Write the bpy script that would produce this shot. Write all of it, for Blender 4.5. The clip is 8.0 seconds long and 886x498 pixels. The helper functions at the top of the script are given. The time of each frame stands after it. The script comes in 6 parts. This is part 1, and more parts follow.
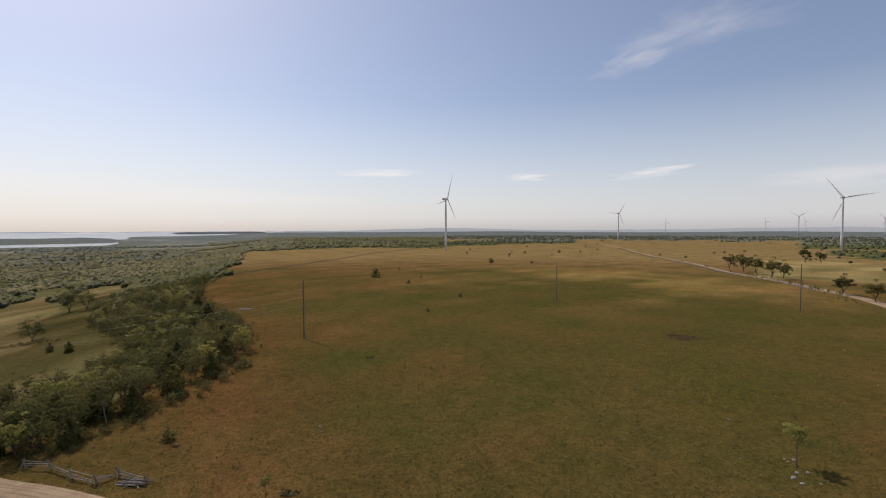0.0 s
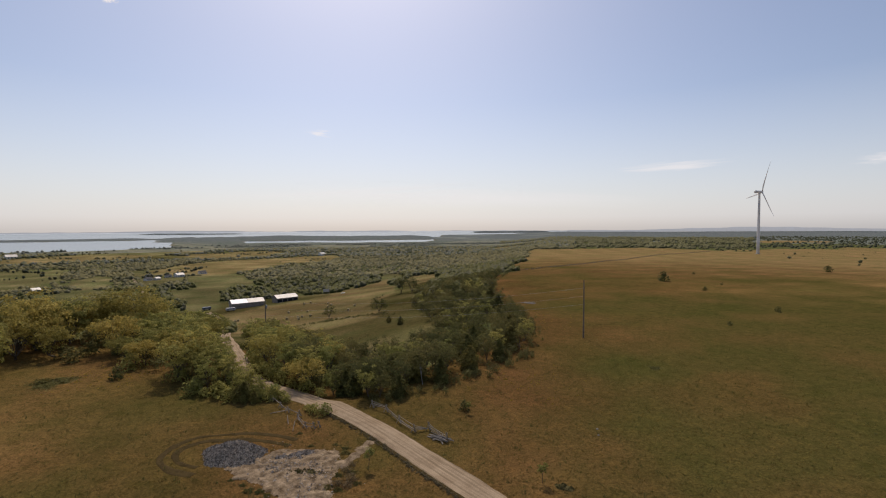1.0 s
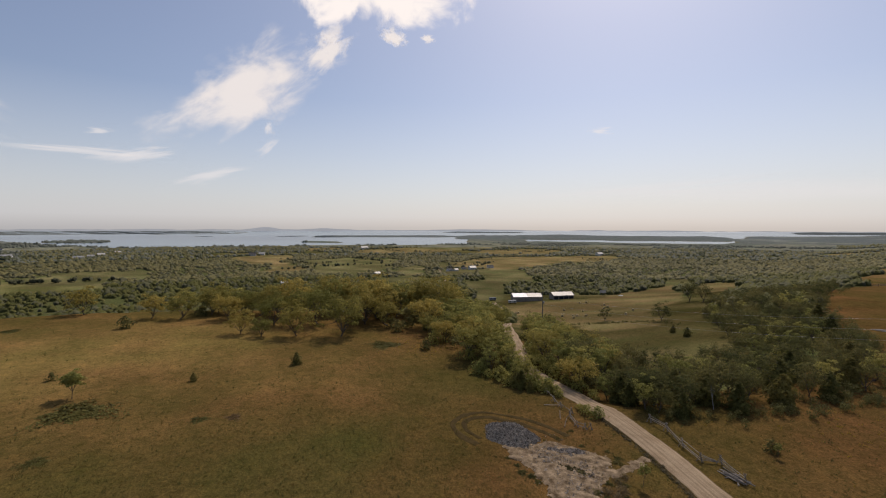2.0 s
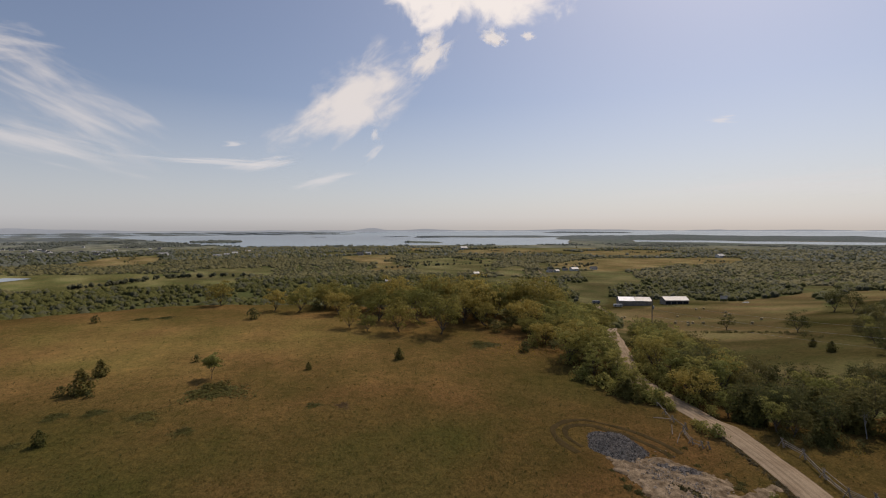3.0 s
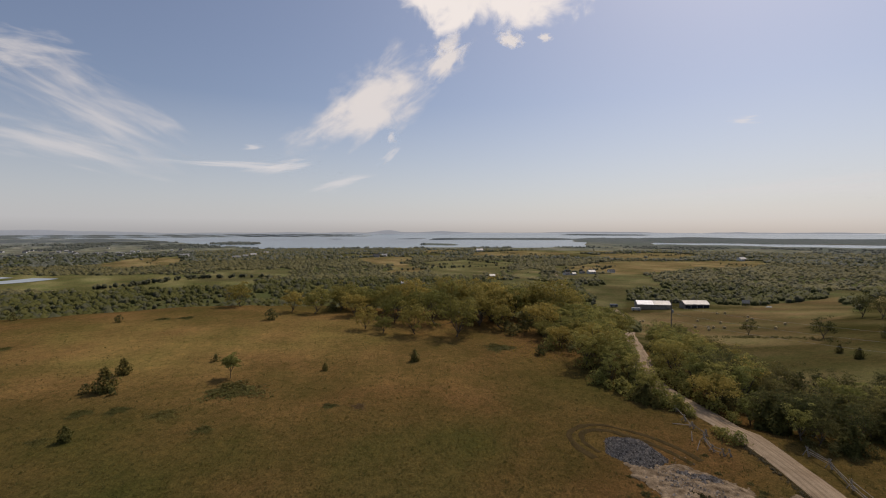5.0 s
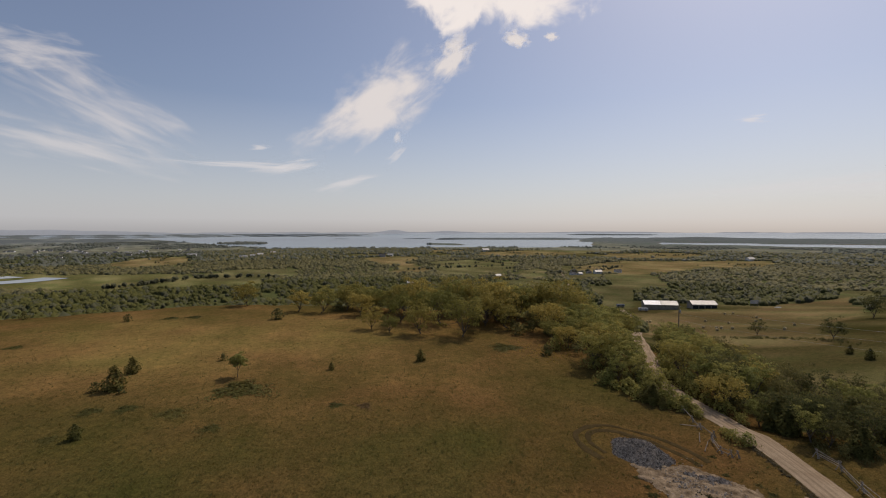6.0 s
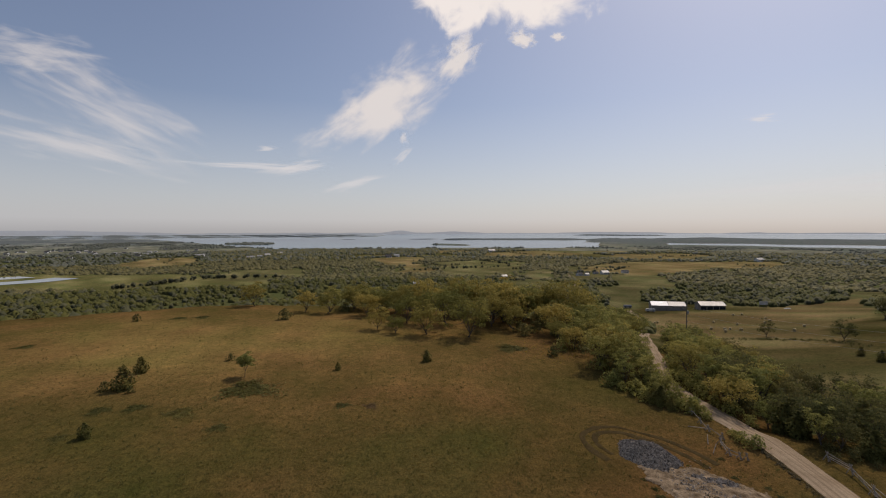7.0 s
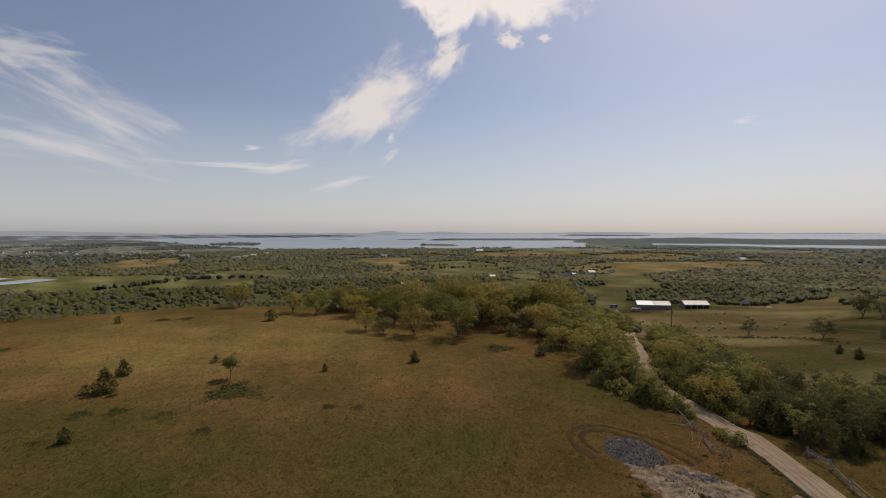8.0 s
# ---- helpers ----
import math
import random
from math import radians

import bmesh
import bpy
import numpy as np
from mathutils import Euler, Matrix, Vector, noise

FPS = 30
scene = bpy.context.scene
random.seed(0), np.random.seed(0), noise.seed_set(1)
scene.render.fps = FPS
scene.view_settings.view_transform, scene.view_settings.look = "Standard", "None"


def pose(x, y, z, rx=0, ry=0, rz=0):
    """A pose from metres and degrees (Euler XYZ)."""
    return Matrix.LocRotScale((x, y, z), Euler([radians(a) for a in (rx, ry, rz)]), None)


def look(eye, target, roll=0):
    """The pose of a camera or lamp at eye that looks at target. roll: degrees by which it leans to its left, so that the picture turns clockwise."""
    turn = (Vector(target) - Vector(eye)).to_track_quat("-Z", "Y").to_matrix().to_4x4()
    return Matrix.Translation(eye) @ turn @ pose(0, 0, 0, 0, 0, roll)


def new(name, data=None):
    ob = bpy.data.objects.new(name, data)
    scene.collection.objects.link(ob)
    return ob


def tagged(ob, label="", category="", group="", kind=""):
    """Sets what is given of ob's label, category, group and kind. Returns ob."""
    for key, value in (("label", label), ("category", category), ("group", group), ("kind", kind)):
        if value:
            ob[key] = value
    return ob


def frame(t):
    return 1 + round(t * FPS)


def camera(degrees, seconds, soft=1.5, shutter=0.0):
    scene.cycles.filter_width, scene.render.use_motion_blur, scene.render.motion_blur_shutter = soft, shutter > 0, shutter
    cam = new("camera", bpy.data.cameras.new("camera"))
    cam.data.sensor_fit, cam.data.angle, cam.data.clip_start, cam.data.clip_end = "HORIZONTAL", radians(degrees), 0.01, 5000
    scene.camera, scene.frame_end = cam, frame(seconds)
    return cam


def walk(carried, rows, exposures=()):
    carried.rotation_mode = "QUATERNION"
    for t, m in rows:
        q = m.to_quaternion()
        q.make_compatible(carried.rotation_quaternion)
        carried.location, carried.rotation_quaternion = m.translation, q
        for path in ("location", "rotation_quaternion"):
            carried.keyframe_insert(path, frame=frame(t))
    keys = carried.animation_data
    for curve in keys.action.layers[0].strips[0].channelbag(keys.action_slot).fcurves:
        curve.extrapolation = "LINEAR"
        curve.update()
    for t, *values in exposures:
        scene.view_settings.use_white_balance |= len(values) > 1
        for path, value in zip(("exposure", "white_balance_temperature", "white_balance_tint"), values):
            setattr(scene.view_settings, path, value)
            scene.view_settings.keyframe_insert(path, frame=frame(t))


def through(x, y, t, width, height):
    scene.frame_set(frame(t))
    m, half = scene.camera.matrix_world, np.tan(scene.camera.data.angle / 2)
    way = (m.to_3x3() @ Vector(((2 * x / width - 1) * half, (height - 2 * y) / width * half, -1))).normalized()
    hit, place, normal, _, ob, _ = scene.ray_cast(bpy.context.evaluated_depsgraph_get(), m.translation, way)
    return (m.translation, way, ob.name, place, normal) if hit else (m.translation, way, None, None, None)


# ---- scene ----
# camera: hovers 30 m over the pasture and turns to the left
cam = camera(87.7, 8.0, soft=1.1)
PATH = [
    (0.0, 0, 0, 30, 87.46, 0.15, 0.00),
    (0.5, 0, 0, 30, 87.48, 0.29, 15.70),
    (1.0, 0, 0, 30, 87.47, 0.20, 34.00),
    (1.5, 0, 0, 30, 87.53, 0.09, 51.88),
    (2.0, 0, 0, 30, 87.41, -0.15, 67.52),
    (2.2, 0, 0, 30, 87.28, -0.29, 72.72),
    (3.3, 0, 0, 30, 87.53, 0.14, 80.04),
    (3.5, 0, 0, 30, 87.63, 0.11, 80.24),
    (4.0, 0, 0, 30, 87.57, 0.16, 80.84),
    (4.5, 0, 0, 30, 87.66, 0.10, 81.34),
    (6.0, 0, 0, 30, 87.70, 0.07, 82.47),
    (6.5, 0, 0, 30, 87.73, 0.09, 82.90),
    (7.0, 0, 0, 30, 87.77, 0.10, 83.23),
    (7.5, 0, 0, 30, 87.78, 0.08, 83.47),
    (7.7, 0, 0, 30, 87.78, 0.08, 83.45),
    (8.0, 0, 0, 30, 87.79, 0.10, 81.72),
]
walk(cam, [(r[0], pose(*r[1:])) for r in PATH], exposures=[(0.0, -0.28, 6900, 16), (1.0, -0.36, 6900, 16), (2.0, -0.46, 6900, 16), (3.5, -0.66, 6900, 16), (8.0, -0.66, 6900, 16)])

# ---- sky and sun ----
SUN_BEARING, SUN_HEIGHT = 45.0, 50.0
world = bpy.data.worlds.new("sky")
scene.world = world
world.use_nodes = True
wn = world.node_tree
sky = wn.nodes.new("ShaderNodeTexSky")
sky.sky_type = "NISHITA"
sky.sun_disc = False
sky.sun_elevation = radians(SUN_HEIGHT)
sky.sun_rotation = radians(-SUN_BEARING)
sky.air_density, sky.dust_density, sky.ozone_density = 1.0, 1.7, 3.2
sky.altitude = 200
# thin summer haze whitens the whole sky
haze = wn.nodes.new("ShaderNodeMix")
haze.data_type = "RGBA"
haze.inputs[0].default_value = 0.07
haze.inputs[7].default_value = (6.6, 6.5, 6.9, 1)
wn.links.new(sky.outputs[0], haze.inputs[6])
wn.links.new(haze.outputs[2], wn.nodes["Background"].inputs[0])
wn.nodes["Background"].inputs[1].default_value = 0.135
sun_data = bpy.data.lights.new("sun", "SUN")
sun_data.energy, sun_data.angle, sun_data.color = 3.2, radians(0.6), (1.0, 0.945, 0.86)
sun = new("sun", sun_data)
_a, _e = radians(SUN_BEARING), radians(SUN_HEIGHT)
SUN_DIR = Vector((-math.sin(_a) * math.cos(_e), math.cos(_a) * math.cos(_e), math.sin(_e)))
sun.matrix_world = look(SUN_DIR * 300, (0, 0, 0))


# ---- materials ----
def material(name, roughness=0.85, metallic=0.0, specular=0.25):
    mat = bpy.data.materials.new(name)
    mat.use_nodes = True
    b = mat.node_tree.nodes["Principled BSDF"]
    b.inputs["Roughness"].default_value, b.inputs["Metallic"].default_value = roughness, metallic
    b.inputs["Specular IOR Level"].default_value = specular
    return mat, mat.node_tree.nodes, mat.node_tree.links, b


def noise_node(nodes, links, scale, detail=4.0, rough=0.55, coords="Object"):
    tc, n = nodes.new("ShaderNodeTexCoord"), nodes.new("ShaderNodeTexNoise")
    n.inputs["Scale"].default_value, n.inputs["Detail"].default_value, n.inputs["Roughness"].default_value = scale, detail, rough
    links.new(tc.outputs[coords], n.inputs["Vector"])
    return n


def ramp(nodes, links, source, stops):
    r = nodes.new("ShaderNodeValToRGB")
    e = r.color_ramp.elements
    while len(e) < len(stops):
        e.new(0.5)
    for el, (p, c) in zip(e, stops):
        el.position, el.color = p, (*c, 1)
    links.new(source, r.inputs[0])
    return r


def mix(nodes, links, kind, factor, a, b):
    m = nodes.new("ShaderNodeMix")
    m.data_type, m.blend_type = "RGBA", kind
    for sock, v in ((m.inputs[0], factor), (m.inputs[6], a), (m.inputs[7], b)):
        if hasattr(v, "links"):
            links.new(v, sock)
        elif isinstance(v, tuple):
            sock.default_value = (*v, 1)
        else:
            sock.default_value = v
    return m.outputs[2]


def bump(nodes, links, source, b, strength, distance):
    n = nodes.new("ShaderNodeBump")
    n.inputs["Strength"].default_value, n.inputs["Distance"].default_value = strength, distance
    links.new(source, n.inputs["Height"])
    links.new(n.outputs[0], b.inputs["Normal"])


def mottled(name, dark, light, scale, fine, roughness=0.85, relief=0.02, metallic=0.0, by_object=0.0, coords="Object", specular=0.05):
    """Two scales of variation between two base colours, with fine relief."""
    mat, nodes, links, b = material(name, roughness, metallic, specular)
    big, small = noise_node(nodes, links, scale, 5, coords=coords), noise_node(nodes, links, fine, 3, 0.65, coords=coords)
    r1 = ramp(nodes, links, big.outputs[0], [(0.32, dark), (0.68, light)])
    r2 = ramp(nodes, links, small.outputs[0], [(0.3, (0.62, 0.62, 0.62)), (0.7, (1.25, 1.25, 1.25))])
    col = mix(nodes, links, "MULTIPLY", 0.8, r1.outputs[0], r2.outputs[0])
    if by_object:
        info = nodes.new("ShaderNodeObjectInfo")
        v = ramp(nodes, links, info.outputs["Random"], [(0.0, (1 - by_object,) * 3), (1.0, (1 + by_object,) * 3)])
        col = mix(nodes, links, "MULTIPLY", 1.0, col, v.outputs[0])
    links.new(col, b.inputs["Base Color"])
    bump(nodes, links, small.outputs[0], b, 0.5, relief)
    return mat


def leafy(name, dark, light, through=0.35, hue=0.25, level=0.0):
    """Foliage: each leaf clump a little different, each plant too, with light passing through. level: how far shading
    normals are bent upwards to even out a crown's light.
    """
    mat, nodes, links, b = material(name, 0.7, 0.0, 0.06)
    geo, info = nodes.new("ShaderNodeNewGeometry"), nodes.new("ShaderNodeObjectInfo")
    r = ramp(nodes, links, geo.outputs["Random Per Island"], [(0.0, dark), (1.0, light)])
    v = ramp(nodes, links, info.outputs["Random"], [(0.0, (1 - hue, 1 - hue * 0.8, 1 - hue)), (1.0, (1 + hue, 1 + hue * 0.6, 1 + hue * 0.2))])
    col = mix(nodes, links, "MULTIPLY", 1.0, r.outputs[0], v.outputs[0])
    links.new(col, b.inputs["Base Color"])
    tr, ms = nodes.new("ShaderNodeBsdfTranslucent"), nodes.new("ShaderNodeMixShader")
    links.new(col, tr.inputs[0])
    ms.inputs[0].default_value = through
    if level:
        flat = nodes.new("ShaderNodeMix")
        flat.data_type = "VECTOR"
        flat.inputs[0].default_value, flat.inputs[5].default_value = level, (0, 0, 1)
        links.new(geo.outputs["Normal"], flat.inputs[4])
        for sock in (b.inputs["Normal"], tr.inputs["Normal"]):
            links.new(flat.outputs[1], sock)
    links.new(b.outputs[0], ms.inputs[1])
    links.new(tr.outputs[0], ms.inputs[2])
    links.new(ms.outputs[0], nodes["Material Output"].inputs[0])
    return mat


def land_material():
    """Pasture and farmland: the colour of each stretch comes with the mesh, grass grain and weeds over it."""
    mat, nodes, links, b = material("pasture_grass", 1.0, 0.0, 0.0)
    at = nodes.new("ShaderNodeAttribute")
    at.attribute_name = "land"
    big, mid, fine = (noise_node(nodes, links, 0.045, 5, 0.6), noise_node(nodes, links, 0.45, 6, 0.7), noise_node(nodes, links, 4.0, 4, 0.7))
    clump = noise_node(nodes, links, 1.4, 5, 0.75)
    v4 = ramp(nodes, links, clump.outputs[0], [(0.33, (0.66, 0.7, 0.62)), (0.5, (1.0, 1.0, 1.0)), (0.66, (1.32, 1.27, 1.2))])
    v1 = ramp(nodes, links, big.outputs[0], [(0.3, (0.80, 0.92, 0.78)), (0.7, (1.2, 1.06, 1.1))])
    v2 = ramp(nodes, links, mid.outputs[0], [(0.32, (0.68, 0.76, 0.62)), (0.5, (1.0, 1.0, 1.0)), (0.68, (1.3, 1.22, 1.12))])
    v3 = ramp(nodes, links, fine.outputs[0], [(0.32, (0.5, 0.5, 0.48)), (0.68, (1.55, 1.53, 1.44))])
    c = mix(nodes, links, "MULTIPLY", 1.0, at.outputs["Color"], v1.outputs[0])
    c = mix(nodes, links, "MULTIPLY", 0.75, c, v2.outputs[0])
    c = mix(nodes, links, "MULTIPLY", 0.7, c, v3.outputs[0])
    c = mix(nodes, links, "MULTIPLY", 0.7, c, v4.outputs[0])
    links.new(c, b.inputs["Base Color"])
    bump(nodes, links, clump.outputs[0], b, 0.8, 0.3)
    return mat


def water_material():
    mat, nodes, links, b = material("bay_water", 0.2, 0.0, 0.42)
    n = noise_node(nodes, links, 0.02, 6, 0.6)
    r = ramp(nodes, links, n.outputs[0], [(0.35, (0.055, 0.095, 0.115)), (0.65, (0.085, 0.13, 0.15))])
    links.new(r.outputs[0], b.inputs["Base Color"])
    w = noise_node(nodes, links, 0.25, 4, 0.6)
    bump(nodes, links, w.outputs[0], b, 0.15, 0.4)
    return mat


def cloud_material(name, scale, stretch, low, high, edge, thick, glow=1.2):
    """Vapour: noise-torn, thinning to nothing at the rim; an added glow stands for the sunlight they scatter."""
    mat = bpy.data.materials.new(name)
    mat.use_nodes = True
    nodes, links = mat.node_tree.nodes, mat.node_tree.links
    nodes.remove(nodes["Principled BSDF"])
    uv, mp, n = nodes.new("ShaderNodeUVMap"), nodes.new("ShaderNodeMapping"), nodes.new("ShaderNodeTexNoise")
    info, add = nodes.new("ShaderNodeObjectInfo"), nodes.new("ShaderNodeVectorMath")
    mp.inputs["Scale"].default_value = (scale * stretch, scale, 1)
    links.new(uv.outputs[0], mp.inputs[0])
    links.new(mp.outputs[0], add.inputs[0])
    sc = nodes.new("ShaderNodeVectorMath")
    sc.operation = "SCALE"
    sc.inputs[0].default_value = (31, 17, 9)
    links.new(info.outputs["Random"], sc.inputs["Scale"])
    links.new(sc.outputs[0], add.inputs[1])
    n.inputs["Scale"].default_value, n.inputs["Detail"].default_value, n.inputs["Roughness"].default_value = 1.0, 7.0, 0.55
    n.inputs["Distortion"].default_value = 0.35
    links.new(add.outputs[0], n.inputs["Vector"])
    sep = nodes.new("ShaderNodeSeparateXYZ")
    links.new(uv.outputs[0], sep.inputs[0])

    def math(op, a, bb=None):
        m = nodes.new("ShaderNodeMath")
        m.operation = op
        for k, v in ((0, a), (1, bb)):
            if v is None:
                continue
            if hasattr(v, "links"):
                links.new(v, m.inputs[k])
            else:
                m.inputs[k].default_value = v
        return m.outputs[0]

    dx, dy = math("SUBTRACT", sep.outputs[0], 0.5), math("SUBTRACT", sep.outputs[1], 0.5)
    rr = math("SQRT", math("ADD", math("MULTIPLY", dx, dx), math("MULTIPLY", dy, dy)))
    rim = math("SUBTRACT", 1.0, math("MULTIPLY", rr, 2.0))
    body = math("ADD", n.outputs[0], math("MULTIPLY", math("SUBTRACT", rim, 0.5), edge))
    mr = nodes.new("ShaderNodeMapRange")
    mr.interpolation_type = "SMOOTHSTEP"
    mr.inputs["From Min"].default_value, mr.inputs["From Max"].default_value = low, high
    mr.inputs["To Max"].default_value = thick
    links.new(body, mr.inputs["Value"])
    soft = math("MINIMUM", math("MULTIPLY", math("MAXIMUM", rim, 0.0), 6.0), 1.0)
    dens = math("MULTIPLY", mr.outputs[0], soft)
    tr, em, m2 = nodes.new("ShaderNodeBsdfTransparent"), nodes.new("ShaderNodeEmission"), nodes.new("ShaderNodeMixShader")
    # the grey shade of thick cloud is painted into the glow's colour
    tone = ramp(nodes, links, body, [(low, (1.0, 0.97, 0.94)), (high + 0.12, (1.0, 0.98, 0.96)), (high + 0.34, (0.84, 0.84, 0.87))])
    links.new(tone.outputs[0], em.inputs[0])
    em.inputs[1].default_value = glow
    links.new(dens, m2.inputs[0])
    links.new(tr.outputs[0], m2.inputs[1])
    links.new(em.outputs[0], m2.inputs[2])
    links.new(m2.outputs[0], nodes["Material Output"].inputs[0])
    return mat


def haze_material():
    """Summer haze along the horizon, painted as a glowing see-through band, thinning upwards."""
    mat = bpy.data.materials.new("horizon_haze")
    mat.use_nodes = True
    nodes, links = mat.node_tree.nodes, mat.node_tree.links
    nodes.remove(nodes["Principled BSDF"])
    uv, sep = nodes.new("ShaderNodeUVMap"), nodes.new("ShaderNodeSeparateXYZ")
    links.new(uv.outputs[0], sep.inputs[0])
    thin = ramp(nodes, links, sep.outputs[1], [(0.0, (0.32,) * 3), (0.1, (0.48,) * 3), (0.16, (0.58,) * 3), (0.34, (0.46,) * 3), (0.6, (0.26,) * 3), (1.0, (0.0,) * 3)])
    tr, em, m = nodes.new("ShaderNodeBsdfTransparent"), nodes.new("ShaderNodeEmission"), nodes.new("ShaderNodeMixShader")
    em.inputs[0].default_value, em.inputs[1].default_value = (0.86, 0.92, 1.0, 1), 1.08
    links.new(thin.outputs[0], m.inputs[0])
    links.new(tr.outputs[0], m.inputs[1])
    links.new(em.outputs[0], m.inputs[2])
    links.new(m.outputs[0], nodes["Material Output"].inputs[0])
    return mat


def road_material():
    """Packed gravel: stones, patches of fines, and wheel tracks along the road."""
    mat, nodes, links, b = material("gravel_road_surface", 0.95, 0.0, 0.05)
    uv, mp = nodes.new("ShaderNodeUVMap"), nodes.new("ShaderNodeMapping")
    mp.inputs["Scale"].default_value = (2.2, 0.035, 1)
    links.new(uv.outputs[0], mp.inputs[0])
    track = nodes.new("ShaderNodeTexNoise")
    track.inputs["Scale"].default_value, track.inputs["Detail"].default_value, track.inputs["Roughness"].default_value = 1.6, 5.0, 0.6
    links.new(mp.outputs[0], track.inputs["Vector"])
    patch, grit = noise_node(nodes, links, 0.4, 5), noise_node(nodes, links, 7.0, 3, 0.7)
    c1 = ramp(nodes, links, patch.outputs[0], [(0.3, (0.25, 0.178, 0.11)), (0.7, (0.36, 0.27, 0.175))])
    c2 = ramp(nodes, links, track.outputs[0], [(0.34, (0.66, 0.64, 0.6)), (0.5, (1.0, 1.0, 1.0)), (0.64, (1.3, 1.3, 1.28))])
    c3 = ramp(nodes, links, grit.outputs[0], [(0.3, (0.7, 0.7, 0.7)), (0.7, (1.25, 1.25, 1.25))])
    c = mix(nodes, links, "MULTIPLY", 0.9, mix(nodes, links, "MULTIPLY", 0.7, c1.outputs[0], c3.outputs[0]), c2.outputs[0])
    links.new(c, b.inputs["Base Color"])
    bump(nodes, links, grit.outputs[0], b, 0.5, 0.03)
    return mat


LAND = land_material()
WATER = water_material()
POND_WATER = mottled("still_pond_water", (0.05, 0.055, 0.05), (0.08, 0.085, 0.08), 0.05, 0.4, 0.06, 0.0005, specular=0.5)
GRAVEL_ROAD = road_material()
BARE_DIRT = mottled("bare_dirt", (0.10, 0.066, 0.036), (0.38, 0.28, 0.175), 1.1, 7.0, 0.95, 0.2)
CRUSHED_STONE = mottled("crushed_stone", (0.12, 0.096, 0.075), (0.25, 0.21, 0.17), 1.2, 8.0, 0.9, 0.08, by_object=0.2)
LIMESTONE = mottled("pale_limestone", (0.18, 0.175, 0.155), (0.33, 0.315, 0.28), 1.5, 9.0, 0.9, 0.03, by_object=0.15)
TURBINE_WHITE = mottled("turbine_paint", (0.76, 0.76, 0.75), (0.82, 0.82, 0.81), 0.05, 0.02, 0.45, 0.002)
POLE_WOOD = mottled("weathered_pole_wood", (0.12, 0.10, 0.085), (0.24, 0.21, 0.18), 1.0, 12.0, 0.9, 0.01)
FENCE_WOOD = mottled("grey_split_cedar", (0.17, 0.145, 0.12), (0.42, 0.37, 0.31), 2.0, 14.0, 0.9, 0.01, by_object=0.25)
BARK = mottled("tree_bark", (0.07, 0.055, 0.042), (0.17, 0.14, 0.11), 2.0, 9.0, 0.95, 0.03)
BIRCH = mottled("birch_bark", (0.24, 0.23, 0.21), (0.42, 0.40, 0.37), 2.0, 9.0, 0.9, 0.02)
WIRE = mottled("aluminium_wire", (0.3, 0.3, 0.3), (0.42, 0.42, 0.42), 1.0, 5.0, 0.5, 0.001, 0.6)
ROOF_WHITE = mottled("pale_metal_roof", (0.70, 0.69, 0.67), (0.82, 0.81, 0.79), 0.2, 2.0, 0.6, 0.004, 0.25, specular=0.4)
ROOF_DULL = mottled("weathered_metal_roof", (0.46, 0.43, 0.38), (0.60, 0.56, 0.50), 0.2, 2.0, 0.6, 0.004, 0.25, specular=0.4)
BARN_WALL = mottled("weathered_barn_boards", (0.20, 0.17, 0.14), (0.36, 0.32, 0.27), 0.4, 4.0, 0.9, 0.01)
HOUSE_WALL = mottled("painted_siding", (0.50, 0.49, 0.46), (0.68, 0.66, 0.62), 0.3, 3.0, 0.8, 0.004, by_object=0.25)
ROOF_DARK = mottled("asphalt_shingle_roof", (0.07, 0.065, 0.06), (0.14, 0.13, 0.12), 0.5, 5.0, 0.9, 0.01, by_object=0.3)
HAY = mottled("baled_hay", (0.38, 0.29, 0.15), (0.56, 0.45, 0.25), 1.0, 9.0, 0.95, 0.04)
DARK_GLASS = mottled("dark_window", (0.02, 0.022, 0.025), (0.04, 0.045, 0.05), 1.0, 4.0, 0.2, 0.001)
# the hills' blue-grey has distance haze painted into it
FAR_HILL = mottled("hazed_far_hills", (0.135, 0.17, 0.215), (0.18, 0.215, 0.26), 0.004, 0.03, 1.0, 0.5, specular=0.0)
OAK_LEAF = leafy("oak_leaves", (0.225, 0.192, 0.054), (0.40, 0.345, 0.105), 0.46, 0.4)
POPLAR_LEAF = leafy("poplar_leaves", (0.22, 0.216, 0.062), (0.41, 0.38, 0.125), 0.5)
DARK_LEAF = leafy("shaded_hardwood_leaves", (0.098, 0.097, 0.038), (0.20, 0.186, 0.071), 0.48, 0.35)
JUNIPER = leafy("juniper_needles", (0.098, 0.091, 0.028), (0.20, 0.178, 0.056), 0.35)
RED_SHRUB = leafy("rusty_shrub", (0.10, 0.066, 0.03), (0.17, 0.11, 0.052), 0.2)
GRASS_BLADE = leafy("dry_grass_blades", (0.10, 0.08, 0.022), (0.23, 0.165, 0.06), 0.5)
MID_LEAF = leafy("brow_woods", (0.098, 0.10, 0.03), (0.158, 0.148, 0.043), 0.2, 0.0, 0.7)
UNDER_LEAF = leafy("undergrowth_leaves", (0.10, 0.10, 0.037), (0.205, 0.188, 0.067), 0.45, 0.0)
# distance haze is painted into the base colours of the far woods
FAR_LEAF = leafy("far_light_hazed_woods", (0.158, 0.152, 0.07), (0.21, 0.195, 0.088), 0.2, 0.2, 0.8)
FAR_DARK = leafy("far_dark_hazed_woods", (0.098, 0.104, 0.057), (0.14, 0.14, 0.076), 0.2, 0.2, 0.8)
